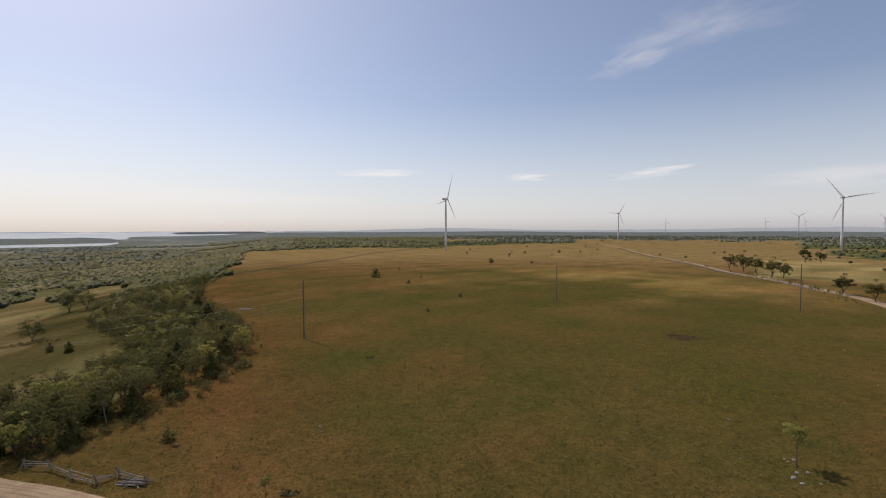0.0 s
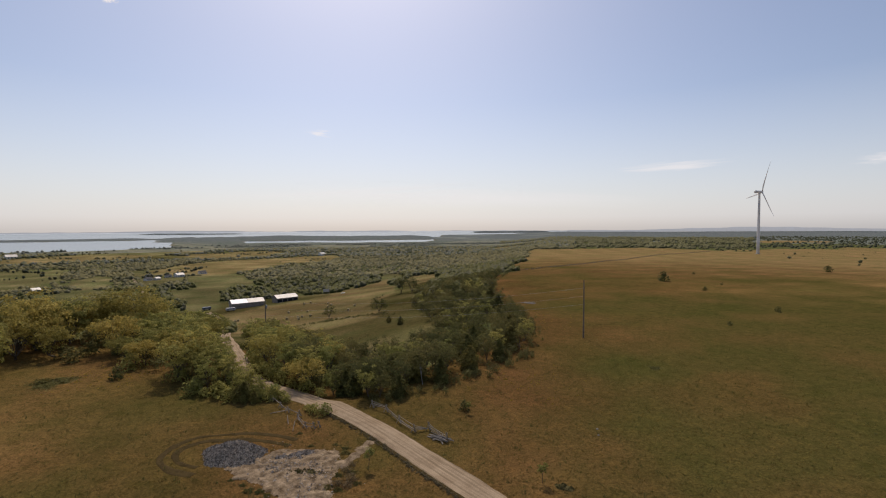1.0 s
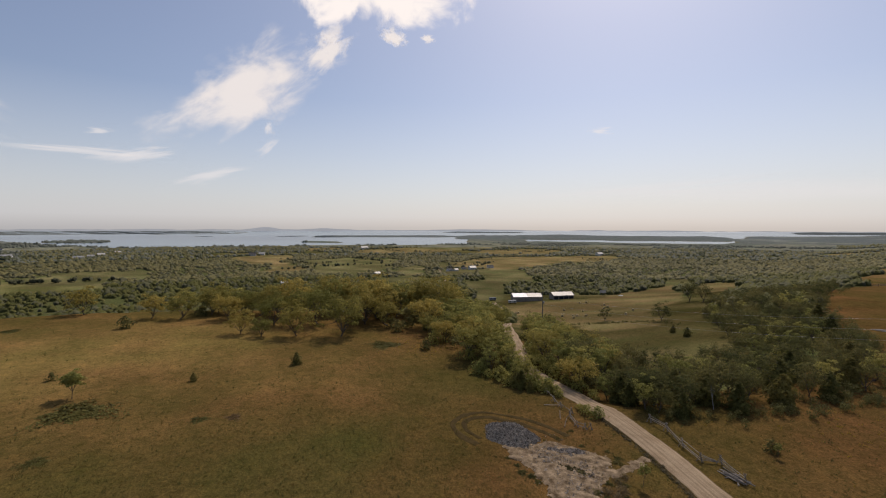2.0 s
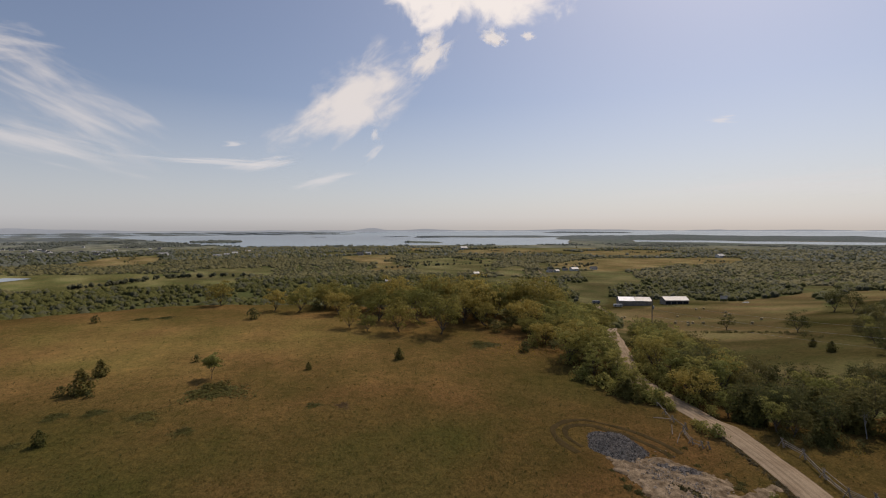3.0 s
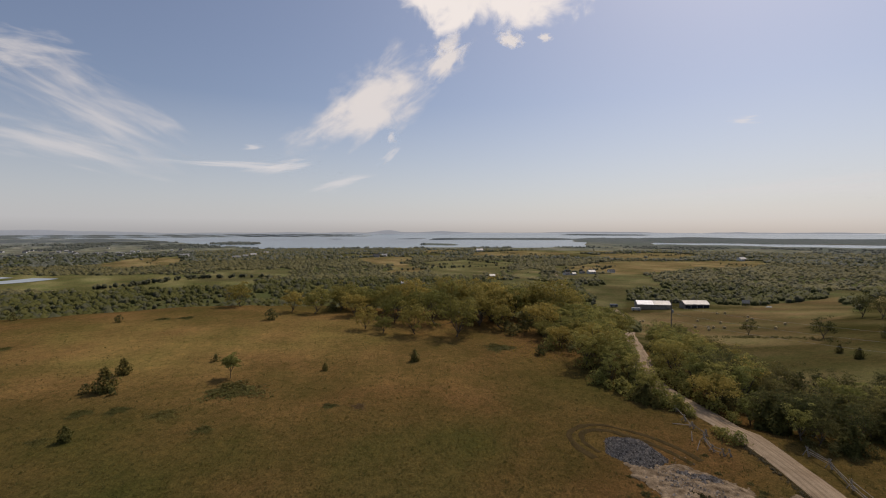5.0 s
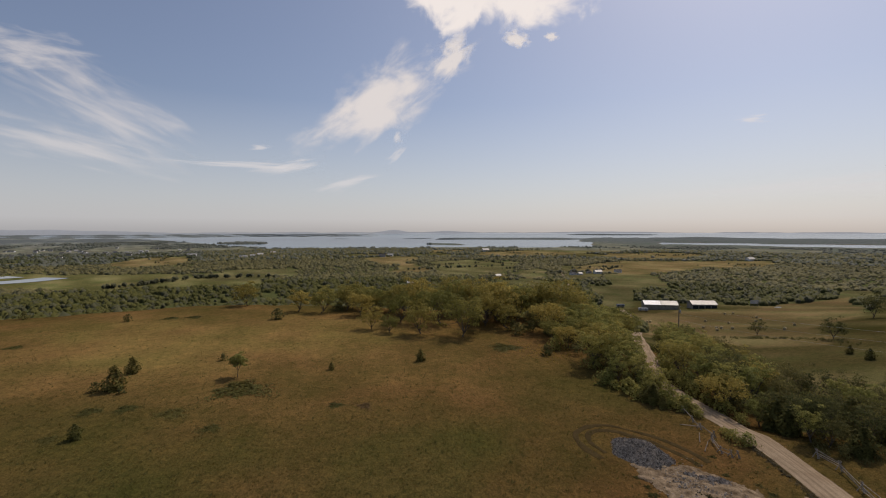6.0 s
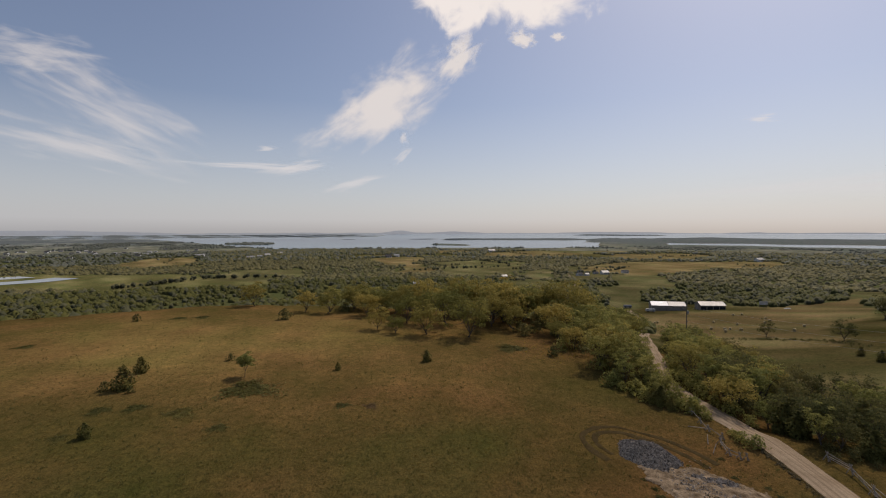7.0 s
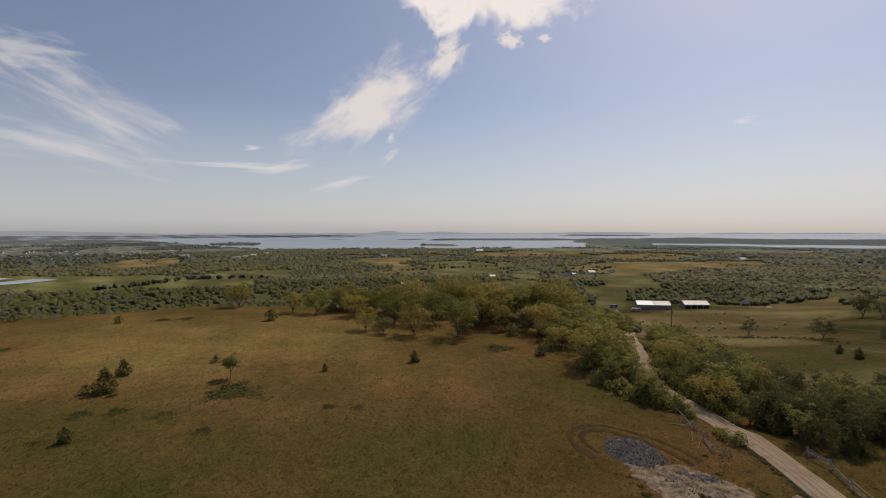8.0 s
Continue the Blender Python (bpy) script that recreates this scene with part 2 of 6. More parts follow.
HAZY_LEAF = leafy("hazed_bayside_woods", (0.135, 0.152, 0.125), (0.185, 0.197, 0.158), 0.2, 0.2, 0.85)
DARK_SOIL = mottled("dark_rutted_soil", (0.048, 0.032, 0.011), (0.085, 0.057, 0.021), 0.8, 5.0, 0.95, 0.05)
WEEDY_EARTH = mottled("weedy_turned_earth", (0.06, 0.052, 0.018), (0.125, 0.10, 0.042), 1.2, 7.0, 0.95, 0.08)
TARP = mottled("faded_pale_canvas", (0.42, 0.41, 0.38), (0.6, 0.58, 0.54), 0.8, 5.0, 0.8, 0.01)
RUBBER = mottled("worn_black_rubber", (0.02, 0.02, 0.02), (0.045, 0.045, 0.045), 3.0, 12.0, 0.85, 0.004)
VAN_PAINT = mottled("dusty_grey_vehicle_paint", (0.16, 0.17, 0.18), (0.26, 0.27, 0.28), 1.0, 8.0, 0.4, 0.001)
BROKEN_STONE = leafy("broken_grey_stone", (0.10, 0.082, 0.066), (0.44, 0.375, 0.31), 0.0, 0.1)
DRY_BRUSH = leafy("dry_brown_brush", (0.075, 0.055, 0.028), (0.21, 0.165, 0.10), 0.2, 0.2)
YELLOW_BLOOM = leafy("yellow_weeds", (0.26, 0.19, 0.03), (0.42, 0.31, 0.05), 0.4)


# ---- lie of the land: a high pasture with an edge, below it the plain and the bay ----
EYE_Z = 30.0
SHORE_Z = -33.0
# the edge of the high ground, as distance in metres and bearing in degrees to the left of north
EDGE = [(9000, 20), (4900, 20), (1200, 22.5), (500, 24), (250, 27.5), (150, 23.5), (112, 26), (82, 38), (76, 50), (112, 58),
        (150, 70), (165, 85), (180, 97), (192, 106), (196, 114), (205, 126), (212, 146), (260, 170), (700, 195), (4900, 205),
        (9000, 240), (9000, 290), (9000, 340)]


def polar(r, bearing):
    a = np.radians(bearing)
    return -r * np.sin(a), r * np.cos(a)


EDGE_XY = [polar(r, b) for r, b in EDGE]


def smooth(e0, e1, v):
    k = np.clip((v - e0) / (e1 - e0), 0.0, 1.0)
    return k * k * (3 - 2 * k)


def beyond_edge(x, y):
    """Metres outside the edge of the high ground (negative: on it)."""
    x, y = np.asarray(x, float), np.asarray(y, float)
    best, inside = np.full(x.shape, 1e9), np.zeros(x.shape, bool)
    n = len(EDGE_XY)
    for i in range(n):
        (ax, ay), (bx, by) = EDGE_XY[i], EDGE_XY[(i + 1) % n]
        dx, dy = bx - ax, by - ay
        k = np.clip(((x - ax) * dx + (y - ay) * dy) / (dx * dx + dy * dy), 0, 1)
        best = np.minimum(best, np.hypot(x - ax - k * dx, y - ay - k * dy))
        cross = ((ay > y) != (by > y)) & (x < (bx - ax) * (y - ay) / (by - ay + 1e-9) + ax)
        inside ^= cross
    return np.where(inside, -best, best)


def swell(x, y, size, seed):
    """A cheap rolling noise, about -1 to 1."""
    x, y = np.asarray(x, float) / size, np.asarray(y, float) / size
    s = seed * 1.7
    return (np.sin(x * 1.3 + y * 0.7 + s) + np.sin(-x * 0.8 + y * 1.4 + 2.1 * s) + np.sin(x * 2.3 - y * 1.9 + 3.3 * s) * 0.6
            + np.sin(x * 3.1 + y * 3.7 + 4.7 * s) * 0.35) / 2.6


def shore_level(r):
    """The plain's and the bay's level, which rises a little towards the horizon."""
    return SHORE_Z + 37.0 * smooth(1500, 6200, r) / smooth(1500, 6200, 4900.0)


def ground_z(x, y):
    x, y = np.asarray(x, float), np.asarray(y, float)
    r, d = np.hypot(x, y), beyond_edge(x, y)
    high = 2.0 * smooth(20, 100, r) - 14.0 * smooth(120, 900, r) + 0.5 * swell(x, y, 30, 2) * smooth(10, 60, r)
    high = high + 14 * smooth(2300, 4300, r) * (0.6 + 0.4 * swell(x, y, 500, 4))
    k = np.clip(d / 270.0, 0, 1)
    fall = 1 - (1 - k) ** 2
    low = shore_level(r) + 1.2 * swell(x, y, 60, 5) * smooth(0, 300, d)
    return high * (1 - fall) + low * fall


# ---- mesh helpers ----
def np_mesh(name, verts, faces, shade_smooth=False):
    """A mesh from arrays; faces is an array of rows of three or four corners."""
    verts, faces = np.asarray(verts, np.float32), np.asarray(faces, np.int32)
    me = bpy.data.meshes.new(name)
    me.vertices.add(len(verts))
    me.vertices.foreach_set("co", verts.ravel())
    k = faces.shape[1]
    me.loops.add(faces.size)
    me.loops.foreach_set("vertex_index", faces.ravel())
    me.polygons.add(len(faces))
    me.polygons.foreach_set("loop_start", np.arange(0, faces.size, k, dtype=np.int32))
    me.polygons.foreach_set("loop_total", np.full(len(faces), k, np.int32))
    me.polygons.foreach_set("use_smooth", np.full(len(faces), shade_smooth))
    me.update(calc_edges=True)
    return me


def from_bm(name, bm, shade_smooth=False):
    me = bpy.data.meshes.new(name)
    bm.normal_update()
    bm.to_mesh(me)
    bm.free()
    if shade_smooth:
        me.polygons.foreach_set("use_smooth", np.full(len(me.polygons), True))
    return me


def part(name, me, mat, parent=None, label="", m=None):
    """Links a mesh as one object, under a thing where one is given."""
    if not isinstance(me, bpy.types.Mesh):
        me = from_bm(name, me)
    if mat and not me.materials:
        me.materials.append(mat)
    ob = new(name, me)
    if parent:
        ob.parent = parent
    if m is not None:
        ob.matrix_basis = m
    if label:
        ob["label"] = label
    return ob


def thing(name, x, y, label, category, group="", turn=0.0, z=None, scale=1.0, kind=""):
    ob = new(name)
    zz = float(ground_z(x, y)) if z is None else z
    ob.matrix_basis = pose(x, y, zz, 0, 0, turn) @ Matrix.Scale(scale, 4)
    return tagged(ob, label, category, group, kind)


def box(bm, cx, cy, cz, sx, sy, sz, turn=0.0, bevel=0.0):
    r = bmesh.ops.create_cube(bm, size=1.0, matrix=pose(cx, cy, cz, 0, 0, turn) @ Matrix.Diagonal((sx, sy, sz, 1)))
    if bevel:
        es = list({e for v in r["verts"] for e in v.link_edges})
        bmesh.ops.bevel(bm, geom=es, offset=bevel, segments=1, affect="EDGES")


def tubes(segments, sides=6):
    """Tapered tubes from rows (start, end, start radius, end radius), as arrays."""
    vs, fs, n = [], [], 0
    ang = np.linspace(0, 2 * np.pi, sides, endpoint=False)
    for p, q, r0, r1 in segments:
        p, q = np.asarray(p, float), np.asarray(q, float)
        d = (q - p) / (np.linalg.norm(q - p) + 1e-9)
        u = np.cross(d, (0.31, 0.95, 0.05) if abs(d[2]) > 0.8 else (0, 0, 1))
        u /= np.linalg.norm(u)
        w = np.cross(d, u)
        ring = np.cos(ang)[:, None] * u + np.sin(ang)[:, None] * w
        vs += [p + ring * r0, q + ring * r1]
        i = np.arange(sides)
        j = (i + 1) % sides
        fs.append(np.stack([n + i, n + j, n + sides + j, n + sides + i], 1))
        n += 2 * sides
    return np.concatenate(vs), np.concatenate(fs)


def leaf_quads(rng, centres, sizes, facing, turned=0.42):
    """Small quads at the centres, turned more or less to where each one faces."""
    n = len(centres)
    f = facing / (np.linalg.norm(facing, axis=1)[:, None] + 1e-6) + rng.normal(size=(n, 3)) * turned
    a = np.cross(f, rng.normal(size=(n, 3)))
    a /= np.linalg.norm(a, axis=1)[:, None]
    b = np.cross(f, a)
    b /= np.linalg.norm(b, axis=1)[:, None]
    s = sizes[:, None]
    v = np.stack([centres - a * s, centres + b * s * 0.65, centres + a * s, centres - b * s * 0.65], 1).reshape(-1, 3)
    return v, np.arange(4 * n).reshape(n, 4)


def leaf_tris(rng, centres, sizes, facing, turned=0.42):
    """Small pointed leaf sprays, three corners each."""
    v, _ = leaf_quads(rng, centres, sizes, facing, turned)
    v = v.reshape(-1, 4, 3)
    n = len(v)
    tip = np.stack([v[:, 0], v[:, 1] + (v[:, 2] - v[:, 0]) * 0.22, v[:, 3] + (v[:, 2] - v[:, 0]) * 0.22], 1)
    return tip.reshape(-1, 3), np.arange(3 * n).reshape(n, 3)


def tree_meshes(seed, height, width, bole, clumps, leaves, leaf, ragged=0.35, stout=0.022):
    """Bark and leaves of a broad-leaved tree: tapered bole, limbs that fork, clumps of leaves at their ends."""
    rng = np.random.default_rng(seed)
    segs = []
    lean = rng.normal(size=2) * 0.04 * height
    top = np.array([lean[0], lean[1], bole])
    r0 = stout * height + 0.02
    segs.append(((0, 0, -0.3), (0, 0, 0.15 * bole), r0 * 1.5, r0))
    segs.append(((0, 0, 0.15 * bole), top, r0, r0 * 0.75))
    cc = np.array([lean[0], lean[1], bole + (height - bole) * 0.45])
    half = np.array([width / 2, width / 2, (height - bole) * 0.58])
    ends = []
    limbs = max(4, clumps // 9)
    for k in range(limbs):
        az = 2 * np.pi * (k + rng.uniform(-0.3, 0.3)) / limbs
        up = rng.uniform(-0.55, 0.75)
        d = np.array([np.cos(az) * np.sqrt(1 - up * up), np.sin(az) * np.sqrt(1 - up * up), up])
        mid = top + (cc + d * half * 0.55 - top) * 0.6 + rng.normal(size=3) * 0.1
        segs.append((top * (1 - 0.12 * rng.random()), mid, r0 * 0.5, r0 * 0.28))
        for _ in range(clumps // limbs):
            d2 = d + rng.normal(size=3) * 0.55
            d2 /= np.linalg.norm(d2)
            if d2[2] < -0.45:
                d2[2] *= -0.5
            e = cc + d2 * half * rng.uniform(0.42, 1.0 + ragged * 0.3)
            if height < 6 or rng.random() < 0.45:
                segs.append((mid, e, r0 * 0.22, r0 * 0.05))
            ends.append(e)
    ends = np.array(ends)
    # each twig end carries a rounded pad of leaves, fuller on top than below
    rad = np.repeat(rng.uniform(0.6, 1.1, len(ends)) * width * 0.18, leaves)[:, None]
    n = len(ends) * leaves
    d = rng.normal(size=(n, 3))
    d[:, 2] = np.where(rng.random(n) < 0.72, np.abs(d[:, 2]), d[:, 2])
    d /= np.linalg.norm(d, axis=1)[:, None]
    pts = np.repeat(ends, leaves, 0) + d * rad * rng.uniform(0.55, 1.05, (n, 1)) * np.array([1.0, 1.0, 0.62])
    out = d + (pts - cc) / half * 0.45 + np.array([0, 0, 0.35])
    lv, lf = leaf_tris(rng, pts, rng.uniform(0.6, 1.25, n) * leaf, out, 0.3)
    tv, tf = tubes(segs, 4)
    return np_mesh("trunk", tv, tf, True), np_mesh("crown", lv, lf)


def bush_mesh(seed, height, width, leaves, leaf, cone=False, lumpy=1.0):
    rng = np.random.default_rng(seed)
    h = rng.random(leaves) ** (1.3 if cone else 0.9)
    prof = np.clip(1.02 - h ** 2.4, 0, 1) ** 0.62 * (0.86 + 0.14 * np.sin(9 * h + seed)) if cone else np.sqrt(np.clip(1 - (h * 1.6 - 0.55) ** 2 / 1.15, 0.02, 1))
    a, q = rng.uniform(0, 2 * np.pi, leaves), rng.random(leaves) ** 0.45
    lump = 1 + lumpy * (0.28 * np.sin(3 * a + 4 * h + seed) + 0.22 * np.sin(5 * a + 7 * h + seed))
    pts = np.stack([np.cos(a) * q * prof * lump * width / 2, np.sin(a) * q * prof * lump * width / 2, h * height * (1 + 0.1 * np.sin(4 * a + seed))], 1)
    v, f = leaf_quads(rng, pts, rng.uniform(0.6, 1.3, leaves) * leaf, pts / np.array([width / 2, width / 2, height]) + np.array([0, 0, 0.3]))
    return np_mesh("foliage", v, f)


def blob_template(rng, subdiv):
    bm = bmesh.new()
    bmesh.ops.create_icosphere(bm, subdivisions=subdiv, radius=0.5)
    v = np.array([p.co[:] for p in bm.verts])
    f = np.array([[q.index for q in face.verts] for face in bm.faces])
    bm.free()
    v *= rng.uniform(0.75, 1.15, (len(v), 1))
    v[:, 2] = v[:, 2] * 1.05 + 0.48
    return v, f


def scatter(name, templates, xs, ys, heights, widths, mat, label, category, seed, sink=0.0, shade_smooth=False):
    """One mesh of many small plants standing on the ground."""
    rng = np.random.default_rng(seed)
    zs = ground_z(xs, ys) - sink
    vs, fs, n = [], [], 0
    pick = rng.integers(0, len(templates), len(xs))
    for k, (tv, tf) in enumerate(templates):
        idx = np.nonzero(pick == k)[0]
        if not len(idx):
            continue
        a = rng.uniform(0, 2 * np.pi, len(idx))
        c, s = np.cos(a)[:, None], np.sin(a)[:, None]
        w, h = widths[idx][:, None], heights[idx][:, None]
        X = (tv[:, 0] * c - tv[:, 1] * s) * w + xs[idx][:, None]
        Y = (tv[:, 0] * s + tv[:, 1] * c) * w + ys[idx][:, None]
        Z = tv[:, 2] * h + zs[idx][:, None]
        vs.append(np.stack([X, Y, Z], 2).reshape(-1, 3))
        fs.append((tf[None] + (n + np.arange(len(idx)) * len(tv))[:, None, None]).reshape(-1, tf.shape[1]))
        n += len(idx) * len(tv)
    ob = part(name, np_mesh(name, np.concatenate(vs), np.concatenate(fs), shade_smooth), mat)
    return tagged(ob, label, category, kind="stuff")


# ---- land use ----
def reach(dip):
    """How far off the shore level lies that is seen so many degrees below the eye's level."""
    r = np.geomspace(300, 4890, 2000)
    below = np.degrees(np.arctan2(EYE_Z - shore_level(r), r))
    return float(np.interp(-dip, -below, r))


# bearing, degrees below the horizon: the near shore of the bay
SHORE = [(21, 0.40), (25, 0.65), (34, 0.80), (35.5, 1.62), (57, 1.58), (58.5, 0.85), (63.5, 0.85), (64.5, 1.95), (80, 2.1), (103, 2.05),
         (107, 1.75), (112, 1.2), (116, 0.8), (126, 0.7), (140, 0.6)]
# islands and spits: bearings, near and far side in degrees below the horizon, height in metres
ISLES = [(34, 67, 1.33, 0.88, 13), (65, 84, 1.1, 0.9, 7), (79.5, 84.8, 1.75, 1.58, 7), (103, 109, 1.5, 1.32, 7), (93, 96, 1.0, 0.94, 4),
         (83.5, 88, 1.0, 0.93, 4), (57, 68, 0.55, 0.46, 9), (86, 160, 0.72, 0.3, 2.2), (15, 31, 0.52, 0.3, 10)]
SHORE_R = ([s[0] for s in SHORE], [reach(s[1]) for s in SHORE])
ISLE_R = [(a, b, reach(n), reach(f), h) for a, b, n, f, h in ISLES]


def bearing(x, y):
    return np.degrees(np.arctan2(-np.asarray(x, float), np.asarray(y, float))) % 360


def isle_height(x, y):
    r, b = np.hypot(x, y), bearing(x, y)
    wob = 1 + 0.02 * swell(x, y, 90, 8)
    out = np.zeros(r.shape)
    for a0, a1, n, f, h in ISLE_R:
        taper = 0.6 + 0.12 * (a1 - a0)
        win = smooth(a0, a0 + taper, b) * (1 - smooth(a1 - taper, a1, b)) * smooth(n * 0.985, n * 1.03, r * wob) * (1 - smooth(f * 0.97, f * 1.01, r * wob))
        out = np.maximum(out, win * h * (0.75 + 0.25 * swell(x, y, 140, 9)))
    return out


def in_bay(x, y):
    r, b = np.hypot(x, y), bearing(x, y)
    near = np.interp(b, *SHORE_R) * (1 + 0.022 * swell(x, y, 120, 7) + 0.01 * swell(x, y, 35, 3))
    return (b > 21) & (b < 140) & (r > near)


# stretches of wood and open land: bearings, distances, kind (0 wood, 1 green hay field, 2 dry field, 3 rough pasture, 7 pale hay field)
STRETCHES = [(20, 150, 225, 1150, 0), (33, 62, 110, 240, 3), (25, 34, 90, 1100, 0), (104, 150, 1230, 1600, 0), (84, 104, 1220, 1700, 0), (28, 50, 930, 1500, 0)]
# fields among the woods of the plain: kind and corners
FIELDS = [
    (7, [(-555, -470), (-590, -425), (-700, -415), (-750, -520), (-690, -560), (-600, -530)]),
    (3, [(-198, 207), (-242, 293), (-279, 352), (-251, 365), (-157, 211), (-127, 159), (-154, 173)]),
    (3, [(-298, 160), (-345, 162), (-385, 215), (-352, 262), (-318, 290), (-300, 280)]),
    (2, [(-307, 175), (-321, 223), (-311, 267), (-334, 355), (-353, 410), (-242, 293), (-196, 213), (-161, 180), (-172, 165), (-199, 152), (-168, 100)]),
    (3, [(-196, 150), (-171, 164), (-150, 173), (-129, 161), (-104, 144), (-71, 102), (-65, 77), (-78, 67), (-99, 76)]),
    (1, [(-395, 433), (-396, 479), (-345, 421), (-346, 383)]),
    (2, [(-332, 418), (-302, 438), (-248, 373), (-270, 350)]),
    (1, [(-509, 230), (-495, 250), (-480, 276), (-423, 247), (-367, 217), (-364, 192), (-426, 212)]),
    (1, [(-620, 313), (-634, 396), (-525, 335), (-546, 288)]),
    (1, [(-542, 282), (-514, 347), (-476, 285), (-500, 268)]),
    (2, [(-759, 321), (-877, 476), (-861, 657), (-833, 779), (-735, 673), (-742, 566), (-675, 432), (-667, 373), (-702, 359)]),
    (1, [(-764, 303), (-786, 343), (-702, 359), (-622, 309), (-607, 261)]),
    (1, [(-915, 98), (-973, 227), (-897, 273), (-742, 211), (-683, 151), (-693, 86)]),
    (2, [(-731, 11), (-783, 27), (-787, 80), (-732, 74), (-711, 40)]),
    (2, [(-876, 31), (-879, 70), (-795, 54), (-804, 28)]),
    (2, [(-1089, -41), (-1121, 40), (-1110, 88), (-920, 52), (-904, -7)]),
    (2, [(-1294, 270), (-1308, 497), (-1131, 446), (-1175, 260)]),
    (1, [(-565, 143), (-573, 202), (-527, 223), (-495, 188), (-524, 136)]),
    (1, [(-688, 205), (-730, 257), (-634, 232), (-624, 203)]),
    (7, [(-589, -442), (-621, -428), (-668, -426), (-726, -449), (-708, -310), (-695, -266), (-658, -256), (-604, -265), (-573, -282), (-542, -295), (-572, -348), (-592, -408)]),
    (7, [(-523, -286), (-573, -251), (-651, -243), (-642, -175), (-585, -133), (-572, -175), (-555, -243)]),
    (1, [(-755, -269), (-795, -216), (-767, -130), (-733, -132), (-736, -200)]),
    (1, [(-692, -254), (-710, -193), (-681, -147), (-649, -177), (-665, -240)]),
    (2, [(-980, -528), (-1124, -540), (-1196, -471), (-1059, -411), (-957, -418), (-915, -469)]),
    (2, [(-1182, 605), (-1188, 801), (-1067, 814), (-988, 684), (-1018, 553)]),
]
PLATEAU = [(353, 360, 1080, 1600, 0), (344, 354, 1300, 1750, 0), (312, 326, 330, 640, 6), (0, 27, 1000, 4900, 0), (313, 320, 840, 1130, 0), (300, 322, 1200, 1900, 0), (325, 360, 1750, 4900, 0), (300, 325, 1950, 4900, 0)]


def land_kind(x, y):
    r, b, d = np.hypot(x, y), bearing(x, y), beyond_edge(x, y)
    c, s = math.cos(0.35), math.sin(0.35)
    u = np.floor((x * c + y * s + 40 * swell(x, y, 200, 1)) / 230)
    v = np.floor((-x * s + y * c + 40 * swell(x, y, 200, 2)) / 150)
    h = np.modf(np.abs(np.sin(u * 127.1 + v * 311.7) * 43758.5453))[0]
    kind = np.select([h < 0.55, h < 0.75, h < 0.87], [0, 1, 2], 3)
    edgy = 1 + 0.03 * swell(x, y, 45, 6)
    for a0, a1, r0, r1, k in STRETCHES:
        kind = np.where((b >= a0) & (b < a1) & (r * edgy > r0) & (r * edgy < r1), k, kind)
    wx, wy = x + 7 * swell(x, y, 40, 6), y + 7 * swell(x, y, 40, 2)
    for k, ring in FIELDS:
        hit = np.zeros(r.shape, bool)
        for reach_in in (1.0, 1.04, 1.08):
            px, py, one = wx * reach_in, wy * reach_in, np.zeros(r.shape, bool)
            for (ax, ay), (bx, by) in zip(ring, ring[1:] + ring[:1]):
                if ay != by:
                    one ^= ((ay > py) != (by > py)) & (px < (bx - ax) * (py - ay) / (by - ay) + ax)
            hit |= one
        kind = np.where(hit & (kind != 2), k, kind)
    high = d < 8 + 14 * swell(x, y, 35, 2) * smooth(130, 300, r)
    torn = 1 + 0.10 * swell(x, y, 75, 3) + 0.05 * swell(x, y, 25, 8)
    kind = np.where(high, 4, kind)
    for a0, a1, r0, r1, k in PLATEAU:
        kind = np.where(high & (b >= a0) & (b < a1) & (r * torn > r0) & (r * torn < r1), k, kind)
    return np.where(in_bay(x, y) & (isle_height(x, y) < 1.0), 5, np.where(isle_height(x, y) >= 1.0, 0, kind))


def surface_z(x, y):
    return ground_z(x, y) + np.where(in_bay(x, y), isle_height(x, y) - 3.0, 0.0)


